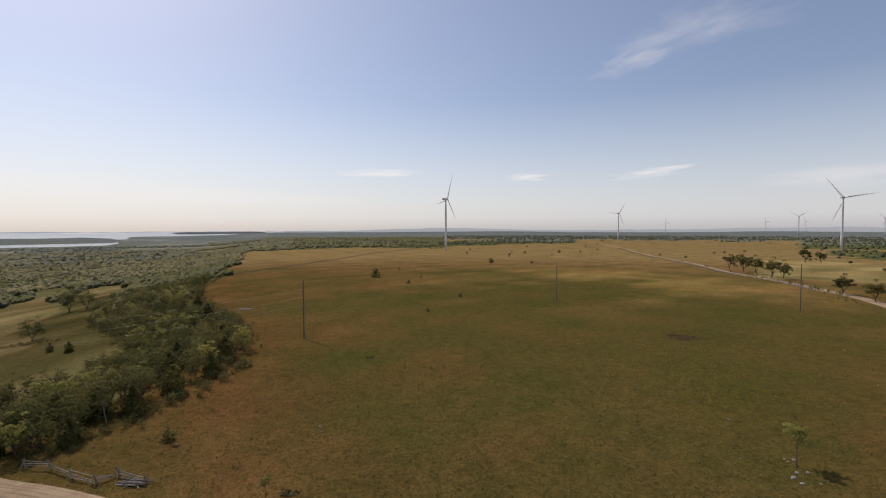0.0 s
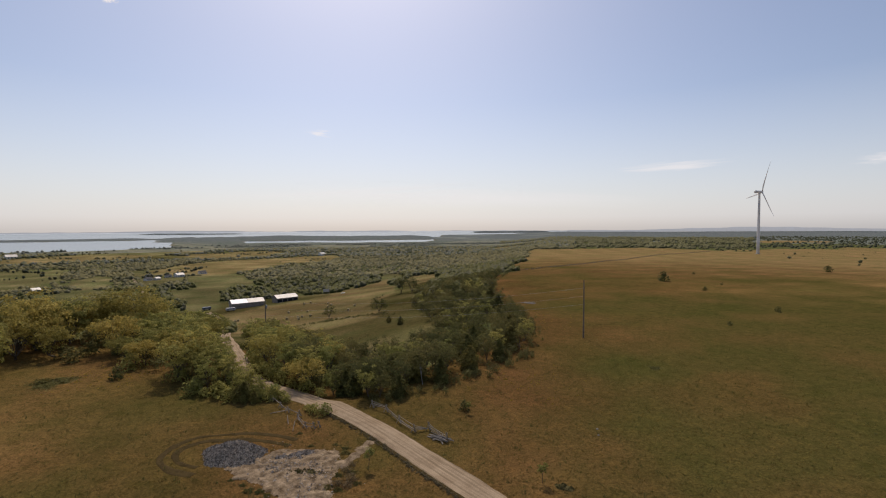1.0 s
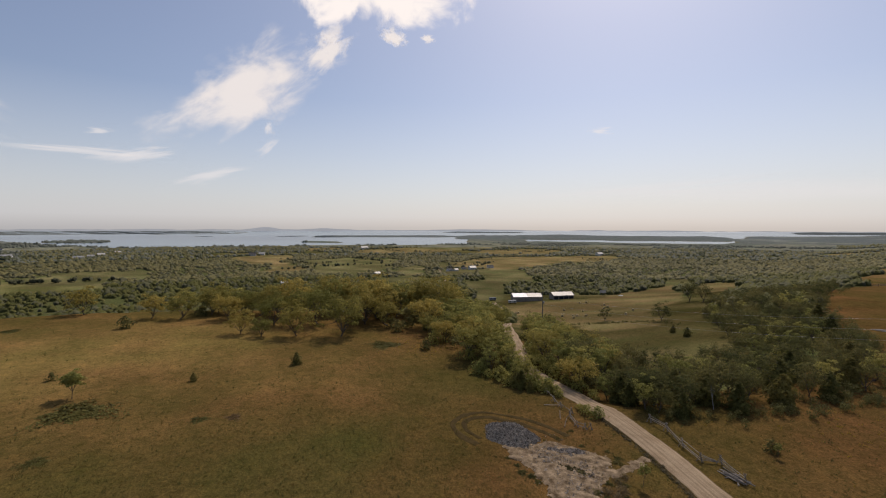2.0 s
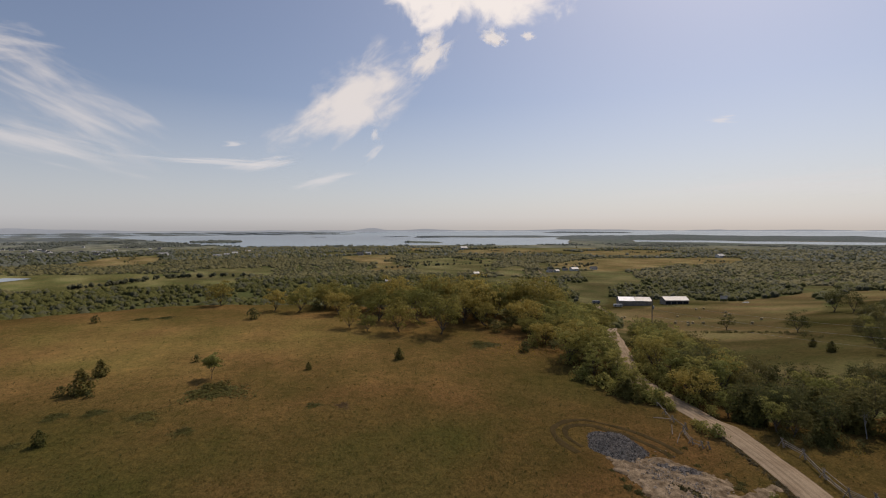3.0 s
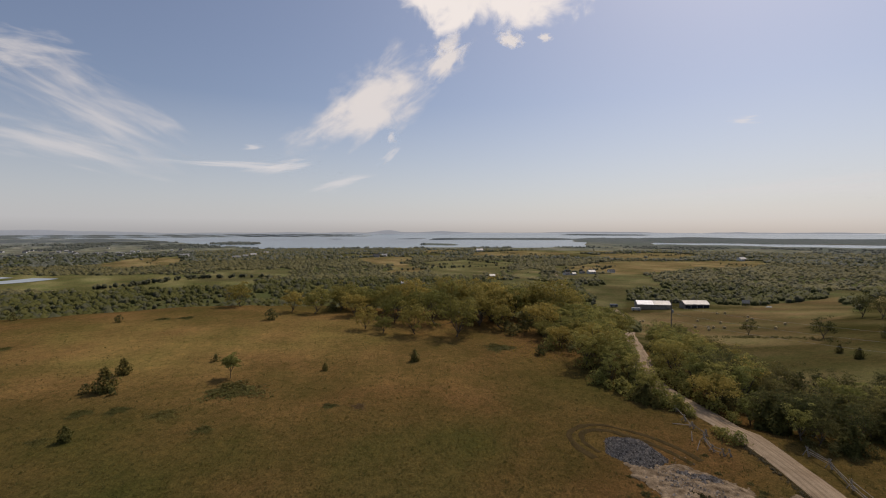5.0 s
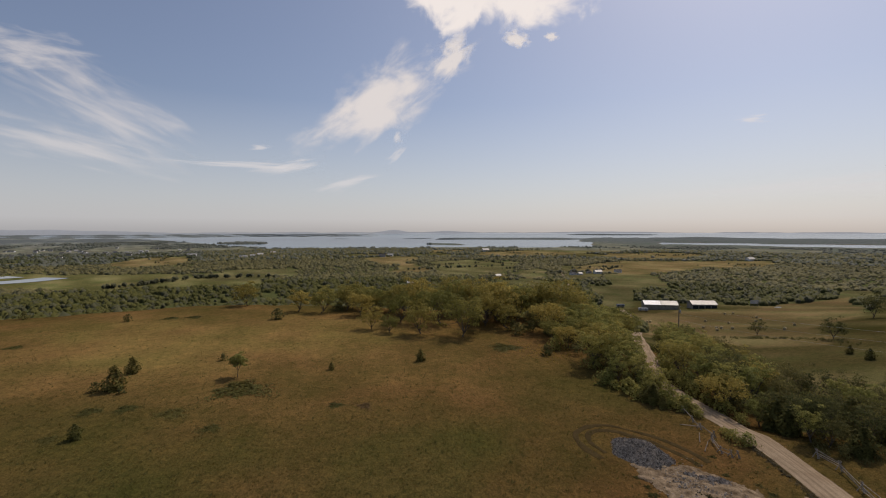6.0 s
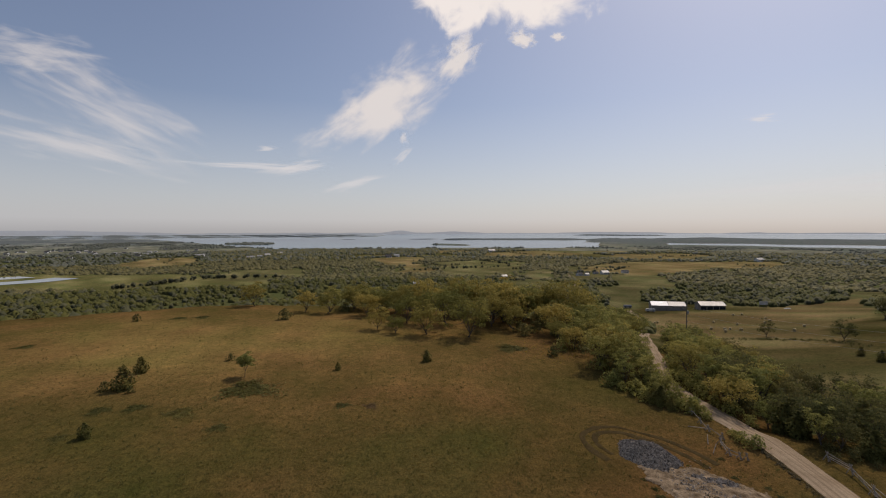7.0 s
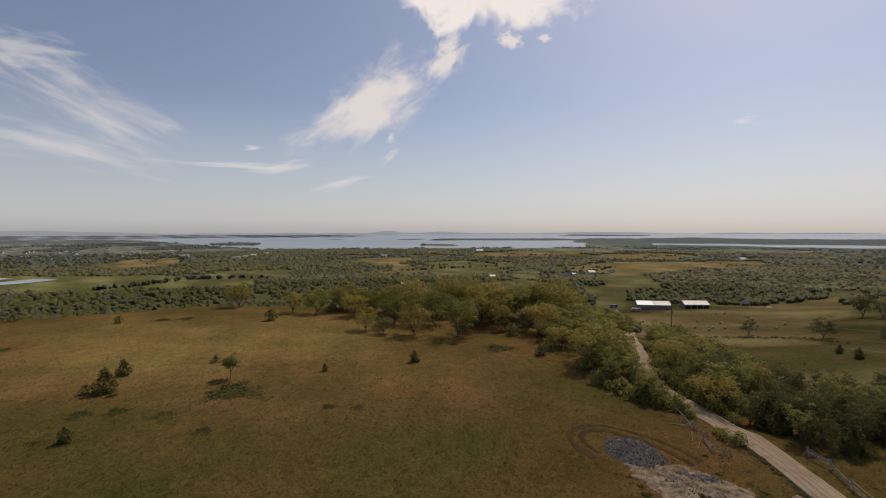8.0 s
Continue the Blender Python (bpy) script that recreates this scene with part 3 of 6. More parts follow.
def build_ground():
    rings = np.concatenate([[0.0], np.geomspace(4, 1500, 230), np.linspace(1520, 4895, 170)])
    turns = 500
    a = np.linspace(0, 2 * np.pi, turns, endpoint=False)
    R, A = np.meshgrid(rings, a, indexing="ij")
    X, Y = -R * np.sin(A), R * np.cos(A)
    Z = surface_z(X, Y)
    kind = land_kind(X, Y)
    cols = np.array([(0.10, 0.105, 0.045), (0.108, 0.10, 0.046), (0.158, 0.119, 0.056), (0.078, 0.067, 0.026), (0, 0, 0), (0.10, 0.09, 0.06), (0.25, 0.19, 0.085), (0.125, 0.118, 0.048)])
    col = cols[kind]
    # haze is put into the colour of far land, greyer and bluer with distance
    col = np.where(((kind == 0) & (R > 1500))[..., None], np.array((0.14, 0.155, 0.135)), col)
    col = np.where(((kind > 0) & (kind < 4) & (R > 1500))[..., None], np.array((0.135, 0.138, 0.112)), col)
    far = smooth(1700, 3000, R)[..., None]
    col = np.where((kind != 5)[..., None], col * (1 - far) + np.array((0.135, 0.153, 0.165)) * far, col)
    # mown strips, weedy hollows and worn ground break up every field
    field = (kind > 0) & (kind != 4) & (kind != 5)
    strip = np.clip(0.5 + 0.6 * swell(X * 0.94 + Y * 0.34, (Y * 0.94 - X * 0.34) * 3.2, 48, 5) + 0.35 * swell(X, Y, 17, 2), 0, 1)[..., None]
    weedy = np.clip(swell(X, Y, 33, 7) + 0.6 * swell(X, Y, 11, 4) - 0.25, 0, 1)[..., None]
    varied = col * (0.72 + 0.3 * strip) + np.array((0.055, 0.048, 0.027)) * strip ** 2
    varied = varied * (1 - 0.55 * weedy) + np.array((0.048, 0.052, 0.022)) * 0.55 * weedy
    col = np.where(field[..., None], varied, col)
    # far fields are painted brighter with distance, as haze would make them
    haze_gain = 1 + 0.4 * smooth(300, 900, R) * (kind != 0)
    col = col * haze_gain[..., None]
    # high pasture: dry seed heads over green in patches, paler and drier far off
    green = 0.28 + 0.55 * swell(X, Y, 28, 3) + 0.3 * swell(X, Y, 9, 6) + 0.12 * swell(X, Y, 3.5, 2)
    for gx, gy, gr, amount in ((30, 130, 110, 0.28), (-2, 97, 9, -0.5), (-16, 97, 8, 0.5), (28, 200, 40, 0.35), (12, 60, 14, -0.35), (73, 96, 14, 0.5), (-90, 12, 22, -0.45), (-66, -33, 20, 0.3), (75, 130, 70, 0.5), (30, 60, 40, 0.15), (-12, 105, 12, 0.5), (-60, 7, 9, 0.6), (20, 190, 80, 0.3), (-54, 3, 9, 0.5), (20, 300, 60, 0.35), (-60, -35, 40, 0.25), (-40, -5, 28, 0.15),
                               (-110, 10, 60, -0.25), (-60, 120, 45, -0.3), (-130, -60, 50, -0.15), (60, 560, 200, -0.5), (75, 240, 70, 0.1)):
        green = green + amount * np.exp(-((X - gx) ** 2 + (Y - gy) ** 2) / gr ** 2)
    # paler patches: the first puts the sunlit brow into the grass colour
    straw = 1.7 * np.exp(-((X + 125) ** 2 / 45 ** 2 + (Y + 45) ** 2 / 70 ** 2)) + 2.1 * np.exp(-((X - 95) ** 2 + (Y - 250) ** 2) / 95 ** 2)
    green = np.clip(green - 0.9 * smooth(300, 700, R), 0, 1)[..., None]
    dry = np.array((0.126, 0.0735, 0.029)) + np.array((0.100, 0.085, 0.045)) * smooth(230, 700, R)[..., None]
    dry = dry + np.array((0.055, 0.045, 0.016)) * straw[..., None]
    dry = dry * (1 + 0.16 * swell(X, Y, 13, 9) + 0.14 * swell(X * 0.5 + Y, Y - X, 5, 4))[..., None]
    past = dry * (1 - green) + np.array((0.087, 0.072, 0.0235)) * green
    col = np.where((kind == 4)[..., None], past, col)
    n = len(rings)
    i, j = np.meshgrid(np.arange(n - 1), np.arange(turns), indexing="ij")
    i, j = i.ravel(), j.ravel()
    k = (j + 1) % turns
    F = np.stack([i * turns + j, i * turns + k, (i + 1) * turns + k, (i + 1) * turns + j], 1)
    me = np_mesh("ground", np.stack([X, Y, Z], 2).reshape(-1, 3), F[:, ::-1], True)
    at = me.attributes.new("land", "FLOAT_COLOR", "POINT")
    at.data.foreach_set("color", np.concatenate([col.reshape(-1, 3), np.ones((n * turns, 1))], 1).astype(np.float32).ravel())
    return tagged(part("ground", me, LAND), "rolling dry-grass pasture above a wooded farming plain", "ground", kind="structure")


def build_water():
    r = np.linspace(1450, 4890, 120)
    a = np.radians(np.linspace(19, 142, 160))
    R, A = np.meshgrid(r, a, indexing="ij")
    V = np.stack([-R * np.sin(A), R * np.cos(A), shore_level(R) - 1.7], 2).reshape(-1, 3)
    i, j = np.meshgrid(np.arange(len(r) - 1), np.arange(len(a) - 1), indexing="ij")
    i, j, m = i.ravel(), j.ravel(), len(a)
    F = np.stack([i * m + j, i * m + j + 1, (i + 1) * m + j + 1, (i + 1) * m + j], 1)
    return tagged(part("water", np_mesh("water", V, F[:, ::-1], True), WATER), "pale calm blue-grey bay water to the horizon", "water", kind="structure")


def build_far_hills():
    n = 900
    a = np.linspace(0, 2 * np.pi, n, endpoint=False)
    b = np.degrees(a)
    x, y = -np.sin(a) * 4885, np.cos(a) * 4885
    el = -0.26 + 0.06 * swell(x, y, 160, 3) + 0.03 * swell(x, y, 40, 5)
    for c, w, h in ((88.5, 1.8, 0.34), (82, 3, 0.18), (122, 7, 0.32), (131, 6, 0.3), (104, 9, 0.08), (64, 5, 0.12), (357, 7, 0.26), (4, 5, 0.2), (318, 9, 0.3), (330, 6, 0.12), (340, 8, 0.05)):
        dd = (b - c + 180) % 360 - 180
        el = el + h * np.exp(-(dd / w) ** 2)
    top = EYE_Z + 4885 * np.tan(np.radians(el))
    V = np.concatenate([np.stack([x, y, np.full(n, -60.0)], 1), np.stack([x, y, top], 1)])
    i = np.arange(n)
    j = (i + 1) % n
    F = np.stack([i, j, n + j, n + i], 1)
    return tagged(part("backdrop", np_mesh("backdrop", V, F, True), FAR_HILL), "low wooded hills along the horizon, haze painted into their blue-grey", "hills", kind="structure")


ground = build_ground()
water = build_water()
far_hills = build_far_hills()


def ribbon(name, pts, width, mat, label, category, lift=0.05, step=1.0, kind="structure", crown=0.08, ragged=0.05):
    """A road that follows the ground: a strip with a slight crown along a smooth line."""
    p = [Vector((*q, 0)) for q in pts]
    line = []
    for i in range(len(p) - 1):
        a, b, c, d = p[max(i - 1, 0)], p[i], p[i + 1], p[min(i + 2, len(p) - 1)]
        m = max(2, int((c - b).length / step))
        for k in range(m):
            t = k / m
            line.append(0.5 * ((2 * b) + (c - a) * t + (2 * a - 5 * b + 4 * c - d) * t * t + (3 * b - a - 3 * c + d) * t ** 3))
    line.append(p[-1])
    L = np.array([v[:2] for v in line])
    T = np.gradient(L, axis=0)
    T /= np.linalg.norm(T, axis=1)[:, None]
    N = np.stack([-T[:, 1], T[:, 0]], 1)
    across = np.array([-0.5, -0.36, -0.2, 0.0, 0.2, 0.36, 0.5])
    prof = np.array([-0.12, 0.0, -0.03, 0.03, -0.03, 0.0, -0.12])
    rng = np.random.default_rng(len(L))
    wob = 1 + ragged * np.convolve(rng.normal(size=len(L) + 8), np.ones(9) / 3, "valid")
    P = L[:, None] + N[:, None] * (across[None, :, None] * width * wob[:, None, None])
    Z = ground_z(P[..., 0], P[..., 1])
    Z = np.maximum(Z, Z.mean(1, keepdims=True) - 0.1) + lift + prof * crown / 0.08
    V = np.concatenate([P, Z[..., None]], 2).reshape(-1, 3)
    m = len(across)
    i, j = np.meshgrid(np.arange(len(L) - 1), np.arange(m - 1), indexing="ij")
    i, j = i.ravel(), j.ravel()
    F = np.stack([i * m + j, i * m + j + 1, (i + 1) * m + j + 1, (i + 1) * m + j], 1)
    me = np_mesh(name, V, F, True)
    along = np.concatenate([[0], np.cumsum(np.linalg.norm(np.diff(L, axis=0), axis=1))])
    uv = np.stack(np.broadcast_arrays(across[None] * width, along[:, None]), 2).reshape(-1, 2)[F.ravel()]
    me.uv_layers.new(name="UVMap").data.foreach_set("uv", uv.astype(np.float32).ravel())
    return tagged(part(name, me, mat), label, category, kind=kind)


near_road = ribbon("road", [(60, 4), (5, 32), (-14.5, 40.4), (-25.2, 43.8), (-31.9, 45.7), (-37.9, 47.4), (-44.9, 49.2), (-52.2, 50.3), (-57.6, 50.7), (-63.6, 50.2),
                            (-70.0, 49.6), (-79.8, 50.8), (-89.5, 55.6), (-99, 60.3), (-124, 74.3), (-153, 90.2), (-175, 103), (-225, 133), (-290, 168), (-335, 184)],
                   3.9, GRAVEL_ROAD, "pale gravel country road with worn wheel tracks", "road", lift=0.10)
plain_road = ribbon("road", [(-400, 172), (-466, 202), (-509, 214), (-558, 232), (-628, 255), (-699, 278), (-801, 311), (-930, 350)], 3.0, GRAVEL_ROAD, "straight pale gravel road across the plain", "road", lift=0.25, step=4.0)
far_road = ribbon("road", [(60, 40), (128, 108), (163.5, 169.3), (178.0, 207.8), (188.5, 248.8), (205.6, 330.7), (264.0, 517.1), (373.6, 964.4), (453.1, 1444.7)],
                  6.0, GRAVEL_ROAD, "straight pale gravel road across the dry plateau", "road", lift=0.18, step=5.0)


# ---- clouds ----
def cloud(b, el, w, h, tilt, mat, label, r=4840.0):
    """A sheet of vapour far off in the sky: bearing, height, width and depth in degrees, and its tilt."""
    n = 25
    u, v = np.meshgrid(np.linspace(0, 1, n), np.linspace(0, 1, n), indexing="ij")
    p, q = (u - 0.5) * w, (v - 0.5) * h
    c, s = math.cos(radians(tilt)), math.sin(radians(tilt))
    B, E = np.radians(b - (p * c - q * s) / math.cos(radians(el))), np.radians(el + p * s + q * c)
    V = np.stack([-np.sin(B) * np.cos(E) * r, np.cos(B) * np.cos(E) * r, np.sin(E) * r + EYE_Z], 2).reshape(-1, 3)
    i, j = np.meshgrid(np.arange(n - 1), np.arange(n - 1), indexing="ij")
    i, j = i.ravel(), j.ravel()
    F = np.stack([i * n + j, (i + 1) * n + j, (i + 1) * n + j + 1, i * n + j + 1], 1)
    me = np_mesh("cloud", V, F, True)
    uvl = me.uv_layers.new(name="UVMap")
    uv = np.stack([u.ravel(), v.ravel()], 1)[F.ravel()]
    uvl.data.foreach_set("uv", uv.astype(np.float32).ravel())
    return tagged(part("cloud", me, mat), label, "cloud", "clouds", kind="structure")


PUFF = cloud_material("cumulus_vapour", 3.2, 1.5, 0.33, 0.58, 0.62, 1.0, 1.3)
TORN = cloud_material("torn_cloud_vapour", 4.0, 1.3, 0.32, 0.72, 0.6, 0.92, 1.15)
WISP = cloud_material("cirrus_vapour", 5.0, 0.55, 0.40, 0.80, 0.5, 0.55, 1.2)
COMBED = cloud_material("combed_cloud_vapour", 6.0, 0.55, 0.34, 0.84, 0.42, 0.6, 1.1)
FAINT = cloud_material("faint_cloud_vapour", 3.0, 0.8, 0.40, 0.95, 0.5, 0.3, 1.1)
VEIL = cloud_material("thin_veil_vapour", 2.5, 0.5, 0.36, 0.85, 0.45, 0.4, 1.15)


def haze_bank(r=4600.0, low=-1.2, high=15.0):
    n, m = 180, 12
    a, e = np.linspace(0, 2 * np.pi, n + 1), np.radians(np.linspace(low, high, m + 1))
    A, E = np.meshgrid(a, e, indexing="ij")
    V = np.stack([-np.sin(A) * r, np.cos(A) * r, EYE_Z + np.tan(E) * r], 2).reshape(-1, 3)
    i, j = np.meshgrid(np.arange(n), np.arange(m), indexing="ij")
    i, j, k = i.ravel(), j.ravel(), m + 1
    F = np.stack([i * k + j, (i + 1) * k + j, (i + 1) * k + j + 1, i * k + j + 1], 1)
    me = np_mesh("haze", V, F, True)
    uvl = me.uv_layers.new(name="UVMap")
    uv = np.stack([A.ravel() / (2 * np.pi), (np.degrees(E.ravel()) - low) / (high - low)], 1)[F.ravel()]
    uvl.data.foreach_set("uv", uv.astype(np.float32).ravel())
    return tagged(part("backdrop", me, haze_material()), "pale glowing band painted as summer haze along the whole horizon", "haze", kind="structure")


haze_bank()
far_off = 4860.0
for b, el, w, h, tilt, mat, label in (
        (81.0, 27.3, 17, 13.0, -4, PUFF, "bright white cumulus cloud with a grey base"), (72.5, 27.6, 21, 14.0, 4, PUFF, "bright white cumulus cloud with a lumpy base"), (90.6, 15.2, 27, 11, 30, TORN, "torn white cloud streaming upwards"),
        (81.5, 20.0, 10, 4.5, 45, TORN, "ragged upper end of the torn cloud"), (101.5, 7.4, 10, 2.6, 12, WISP, "faint trailing wisp of cloud"),
        (74.0, 21.8, 4, 1.6, -20, TORN, "small white cloud scrap"), (118.6, 11.6, 21, 9, -24, COMBED, "combed thin white cloud"), (124, 16.2, 11, 4.8, 3, COMBED, "soft pale cloud"),
        (94.0, 5.7, 12, 2.6, 14, WISP, "thin slanting wisp of cloud"), (106.5, 7.5, 20, 1.4, 0, WISP, "thin level streak of cloud"), (49.0, 11.2, 4.4, 1.5, -2, WISP, "small white cloud scrap"),
        (44.5, 4.2, 40, 3.0, 3, VEIL, "thin low veil of cloud"), (7.5, 6.8, 16, 1.6, 2, WISP, "thin level streak of cloud"), (-10.4, 6.2, 8, 1.6, 0, WISP, "thin level streak of cloud"),
        (-23.7, 6.2, 13, 2.0, 3, WISP, "thin level streak of cloud"), (-29.0, 20.8, 24, 9, 6, FAINT, "thin high veil of cloud"), (-22.4, 18.4, 12, 4, 14, FAINT, "thin high veil of cloud"),
        (30, 3.6, 44, 3.6, -2, VEIL, "thin low veil of cloud"), (-41, 4.5, 20, 4, 4, VEIL, "thin low veil of cloud"), (121, 8.0, 22, 5, -12, COMBED, "faint trailing wisp of cloud"), (88.2, 9.3, 4.2, 1.8, 42, WISP, "small white cloud scrap"), (88.0, 11.2, 2.4, 2.2, 60, WISP, "small white cloud scrap"), (73.4, 22.1, 4.2, 2.6, -25, TORN, "small white cloud scrap"), (69.4, 21.9, 2.2, 1.4, 0, TORN, "small white cloud scrap"), (104, 9.5, 3.2, 1.2, 10, WISP, "small white cloud scrap")):
    far_off -= 4.0
    cloud(b, el, w, h, tilt, mat, label, far_off)


# ---- wind turbines ----
def revolve(profile, sides=24):
    bm = bmesh.new()
    rings = [[bm.verts.new((r * math.cos(2 * math.pi * k / sides), r * math.sin(2 * math.pi * k / sides), z)) for k in range(sides)] for r, z in profile]
    for a, b in zip(rings, rings[1:]):
        for k in range(sides):
            bm.faces.new((a[k], a[(k + 1) % sides], b[(k + 1) % sides], b[k]))
    bm.faces.new(rings[-1])
    bm.faces.new(rings[0][::-1])
    return bm


def blade_mesh(length=50.0):
    """A tapered, twisted airfoil along z."""
    n, m = 18, 12
    V = []
    for i in range(n):
        t = i / (n - 1)
        root = max(0.0, 1 - t / 0.14)
        chord = 2.0 * root + (1 - root) * (3.3 * (1 - t) ** 0.85 * min(1.0, 0.55 + t / 0.4) + 0.35)
        thick = chord * (root + (1 - root) * (0.26 - 0.14 * t))
        tw = radians(16 * (1 - t) ** 2)
        for k in range(m):
            a = 2 * math.pi * k / m
            x, y = chord * (0.5 * math.cos(a) + 0.22 * (1 - root)), 0.5 * thick * math.sin(a) * (1 - 0.45 * (1 - root) * (1 - math.cos(a)) / 2)
            V.append((x * math.cos(tw) - y * math.sin(tw), x * math.sin(tw) + y * math.cos(tw) - 1.6 * t * t, 1.2 + t * length))
    F = [(i * m + k, i * m + (k + 1) % m, (i + 1) * m + (k + 1) % m, (i + 1) * m + k) for i in range(n - 1) for k in range(m)]
    return np_mesh("blade", V, F, True)


def wind_turbine(x, y, scale, turn, spin, label):
    ob = thing("wind_turbine", x, y, label, "wind turbine", "wind turbines on the plateau", scale=scale)
    part("foundation", revolve([(4.4, -1.0), (4.4, 0.25), (3.2, 0.4)]), LIMESTONE, ob)
    tower = part("tower", from_bm("tower", revolve([(2.15, 0.0), (2.12, 20), (1.95, 45), (1.72, 70), (1.45, 95.6), (1.5, 96.2)], 28), True), TURBINE_WHITE, ob)
    bm = bmesh.new()
    box(bm, 0.02, 2.14, 1.7, 1.0, 0.12, 2.3, bevel=0.03)
    part("door", bm, DARK_GLASS, tower, "dark service door")
    head = pose(0, 0, 98.0, 0, 0, turn)
    bm = bmesh.new()
    box(bm, 0, 2.6, 0.2, 3.7, 9.6, 3.7, bevel=0.7)
    box(bm, 0, 5.6, 2.2, 2.2, 2.0, 0.7, bevel=0.15)
    part("nacelle", bm, TURBINE_WHITE, ob, m=head)
    hub = part("hub", from_bm("hub", revolve([(1.55, 0.0), (1.75, 0.9), (1.6, 2.0), (1.0, 3.0), (0.3, 3.4)], 20), True), TURBINE_WHITE, ob, m=head @ pose(0, -2.3, 0, 90, 0, 0))
    me = blade_mesh()
    for k in range(3):
        part("blade", me, TURBINE_WHITE, ob, m=head @ pose(0, -3.9, 0, 0, spin + 120 * k, 0))
    return ob


# bearing, distance, elevation of the hub, rotor's turn
for b, r, el, spin in ((-0.35, 895, 3.62, -22), (-20.8, 1700, 1.70, 85), (-25.75, 3300, 0.68, 5), (-40.85, 1180, 2.80, 37), (-37.6, 2865, 1.12, 60),
                       (-38.1, 4300, 0.62, 20), (-34.95, 4300, 0.65, 20), (-43.75, 3200, 0.85, 45)):
    tx, ty = (float(v) for v in polar(r, b))
    hub_z = EYE_Z + r * math.tan(radians(el))
    wind_turbine(tx, ty, (hub_z - float(ground_z(tx, ty))) / 98.0, 117, spin, "white three-bladed wind turbine on a tall tapered tower, at rest")


# ---- trees ----
def tree_kind(name, seed, height, width, bole, clumps, leaves, leaf, leaf_mat, bark, label):
    trunk, crown = tree_meshes(seed, height, width, bole, clumps, leaves, leaf, stout=0.010 if height < 9.5 else 0.024)
    trunk.materials.append(bark)
    crown.materials.append(leaf_mat)
    return name, trunk, crown, height, label


OAKS = [tree_kind("oak_tree", 10 + k, 10.0, 10.5, 0.8, 58, 50, 0.285, OAK_LEAF, BARK, "olive-leaved spreading oak tree in early leaf on the pasture edge") for k in range(4)]
POPLARS = [tree_kind("poplar_tree", 30 + k, 10.0, 6.6, 0.9, 46, 36, 0.265, POPLAR_LEAF, BARK, "fresh green young poplar in the dense roadside wood") for k in range(4)]
ASHES = [tree_kind("hardwood_tree", 50 + k, 10.0, 8.4, 0.8, 46, 36, 0.265, DARK_LEAF, BARK, "dark green hardwood tree in the slope wood") for k in range(4)]
SAPLINGS = [tree_kind("sapling", 70 + k, 5.0, 2.5, 2.0, 36, 34, 0.14, POPLAR_LEAF, BARK, "slender young tree with a thin open crown in the pasture") for k in range(2)]
BIRCHES = [tree_kind("birch_tree", 80, 9.0, 3.4, 3.0, 24, 16, 0.25, DARK_LEAF, BIRCH, "thin pale-trunked birch at the edge of the wood")]
WAYSIDE = [tree_kind("hardwood_tree", 57 + k, 10.0, 7.2, 1.3, 45, 62, 0.30, DARK_LEAF, BARK, "dark hardwood tree") for k in range(3)]
tree_rng = random.Random(5)


def plant(kinds, x, y, height, group, label=""):
    name, trunk, crown, h, default = tree_rng.choice(kinds)
    ob = thing(name, x, y, label or default, "tree", group, turn=tree_rng.uniform(0, 360), scale=height / h)
    part("trunk", trunk, None, ob)
    part("crown", crown, None, ob)
    return ob


# the oak grove on the brow
for x, y, h in ((-132.8, -3.2, 6.2), (-127.3, 1.8, 5.2), (-125.3, 10.3, 9.2), (-120.5, 21.2, 10.8), (-128.5, 35.9, 8.5), (-160.4, -20.7, 8.0), (-164.1, -28.9, 7.5),
                (-180.5, -50.4, 9.0), (-166.1, -12.6, 8.5), (-141.2, 5.5, 10.5), (-138.1, 17.4, 12.0), (-133.7, 30.4, 11.0), (-154.5, -7.1, 8.5), (-122, 46, 9.5)):
    plant(OAKS, x, y, h, "oak grove on the brow", "olive-leaved oak standing in the pasture before the grove")
grove = 0
while grove < 82:
    b, r = tree_rng.uniform(60, 99), tree_rng.uniform(132, 215)
    if r < 118 + 1.3 * max(0, b - 62):
        continue
    x, y = (float(v) for v in polar(r, b))
    plant(OAKS if tree_rng.random() < 0.75 else POPLARS, x, y, tree_rng.uniform(10.0, 13.5) * (0.68 if b < 66 else 1.0 if b < 87 else 0.75), "oak grove on the brow")
    grove += 1


def inside(x, y, poly):
    hit = False
    for (ax, ay), (bx, by) in zip(poly, poly[1:] + poly[:1]):
        if (ay > y) != (by > y) and x < (bx - ax) * (y - ay) / (by - ay) + ax:
            hit = not hit
    return hit


def fill(poly, count, kinds, low, high, group, spacing=3.4):
    xs, ys = [p[0] for p in poly], [p[1] for p in poly]
    placed, tries = [], 0
    while len(placed) < count and tries < count * 60:
        tries += 1
        x, y = tree_rng.uniform(min(xs), max(xs)), tree_rng.uniform(min(ys), max(ys))
        if not inside(x, y, poly) or any((x - a) ** 2 + (y - b) ** 2 < spacing ** 2 for a, b in placed):
            continue
        placed.append((x, y))
        plant(kinds, x, y, tree_rng.uniform(low, high), group)


# wood on the slope beyond the pasture's edge
SLOPE_WOOD = [(-52.5, 57), (-50, 65), (-48, 74), (-44, 84), (-43, 96), (-53, 120), (-65, 142), (-92, 178), (-115, 214), (-142, 280), (-200, 270),
              (-165, 215), (-140, 180), (-108, 150), (-84, 122), (-84, 98), (-94, 86), (-78, 61)]
fill(SLOPE_WOOD, 310, ASHES + POPLARS[:1], 3.4, 7.2, "slope wood")
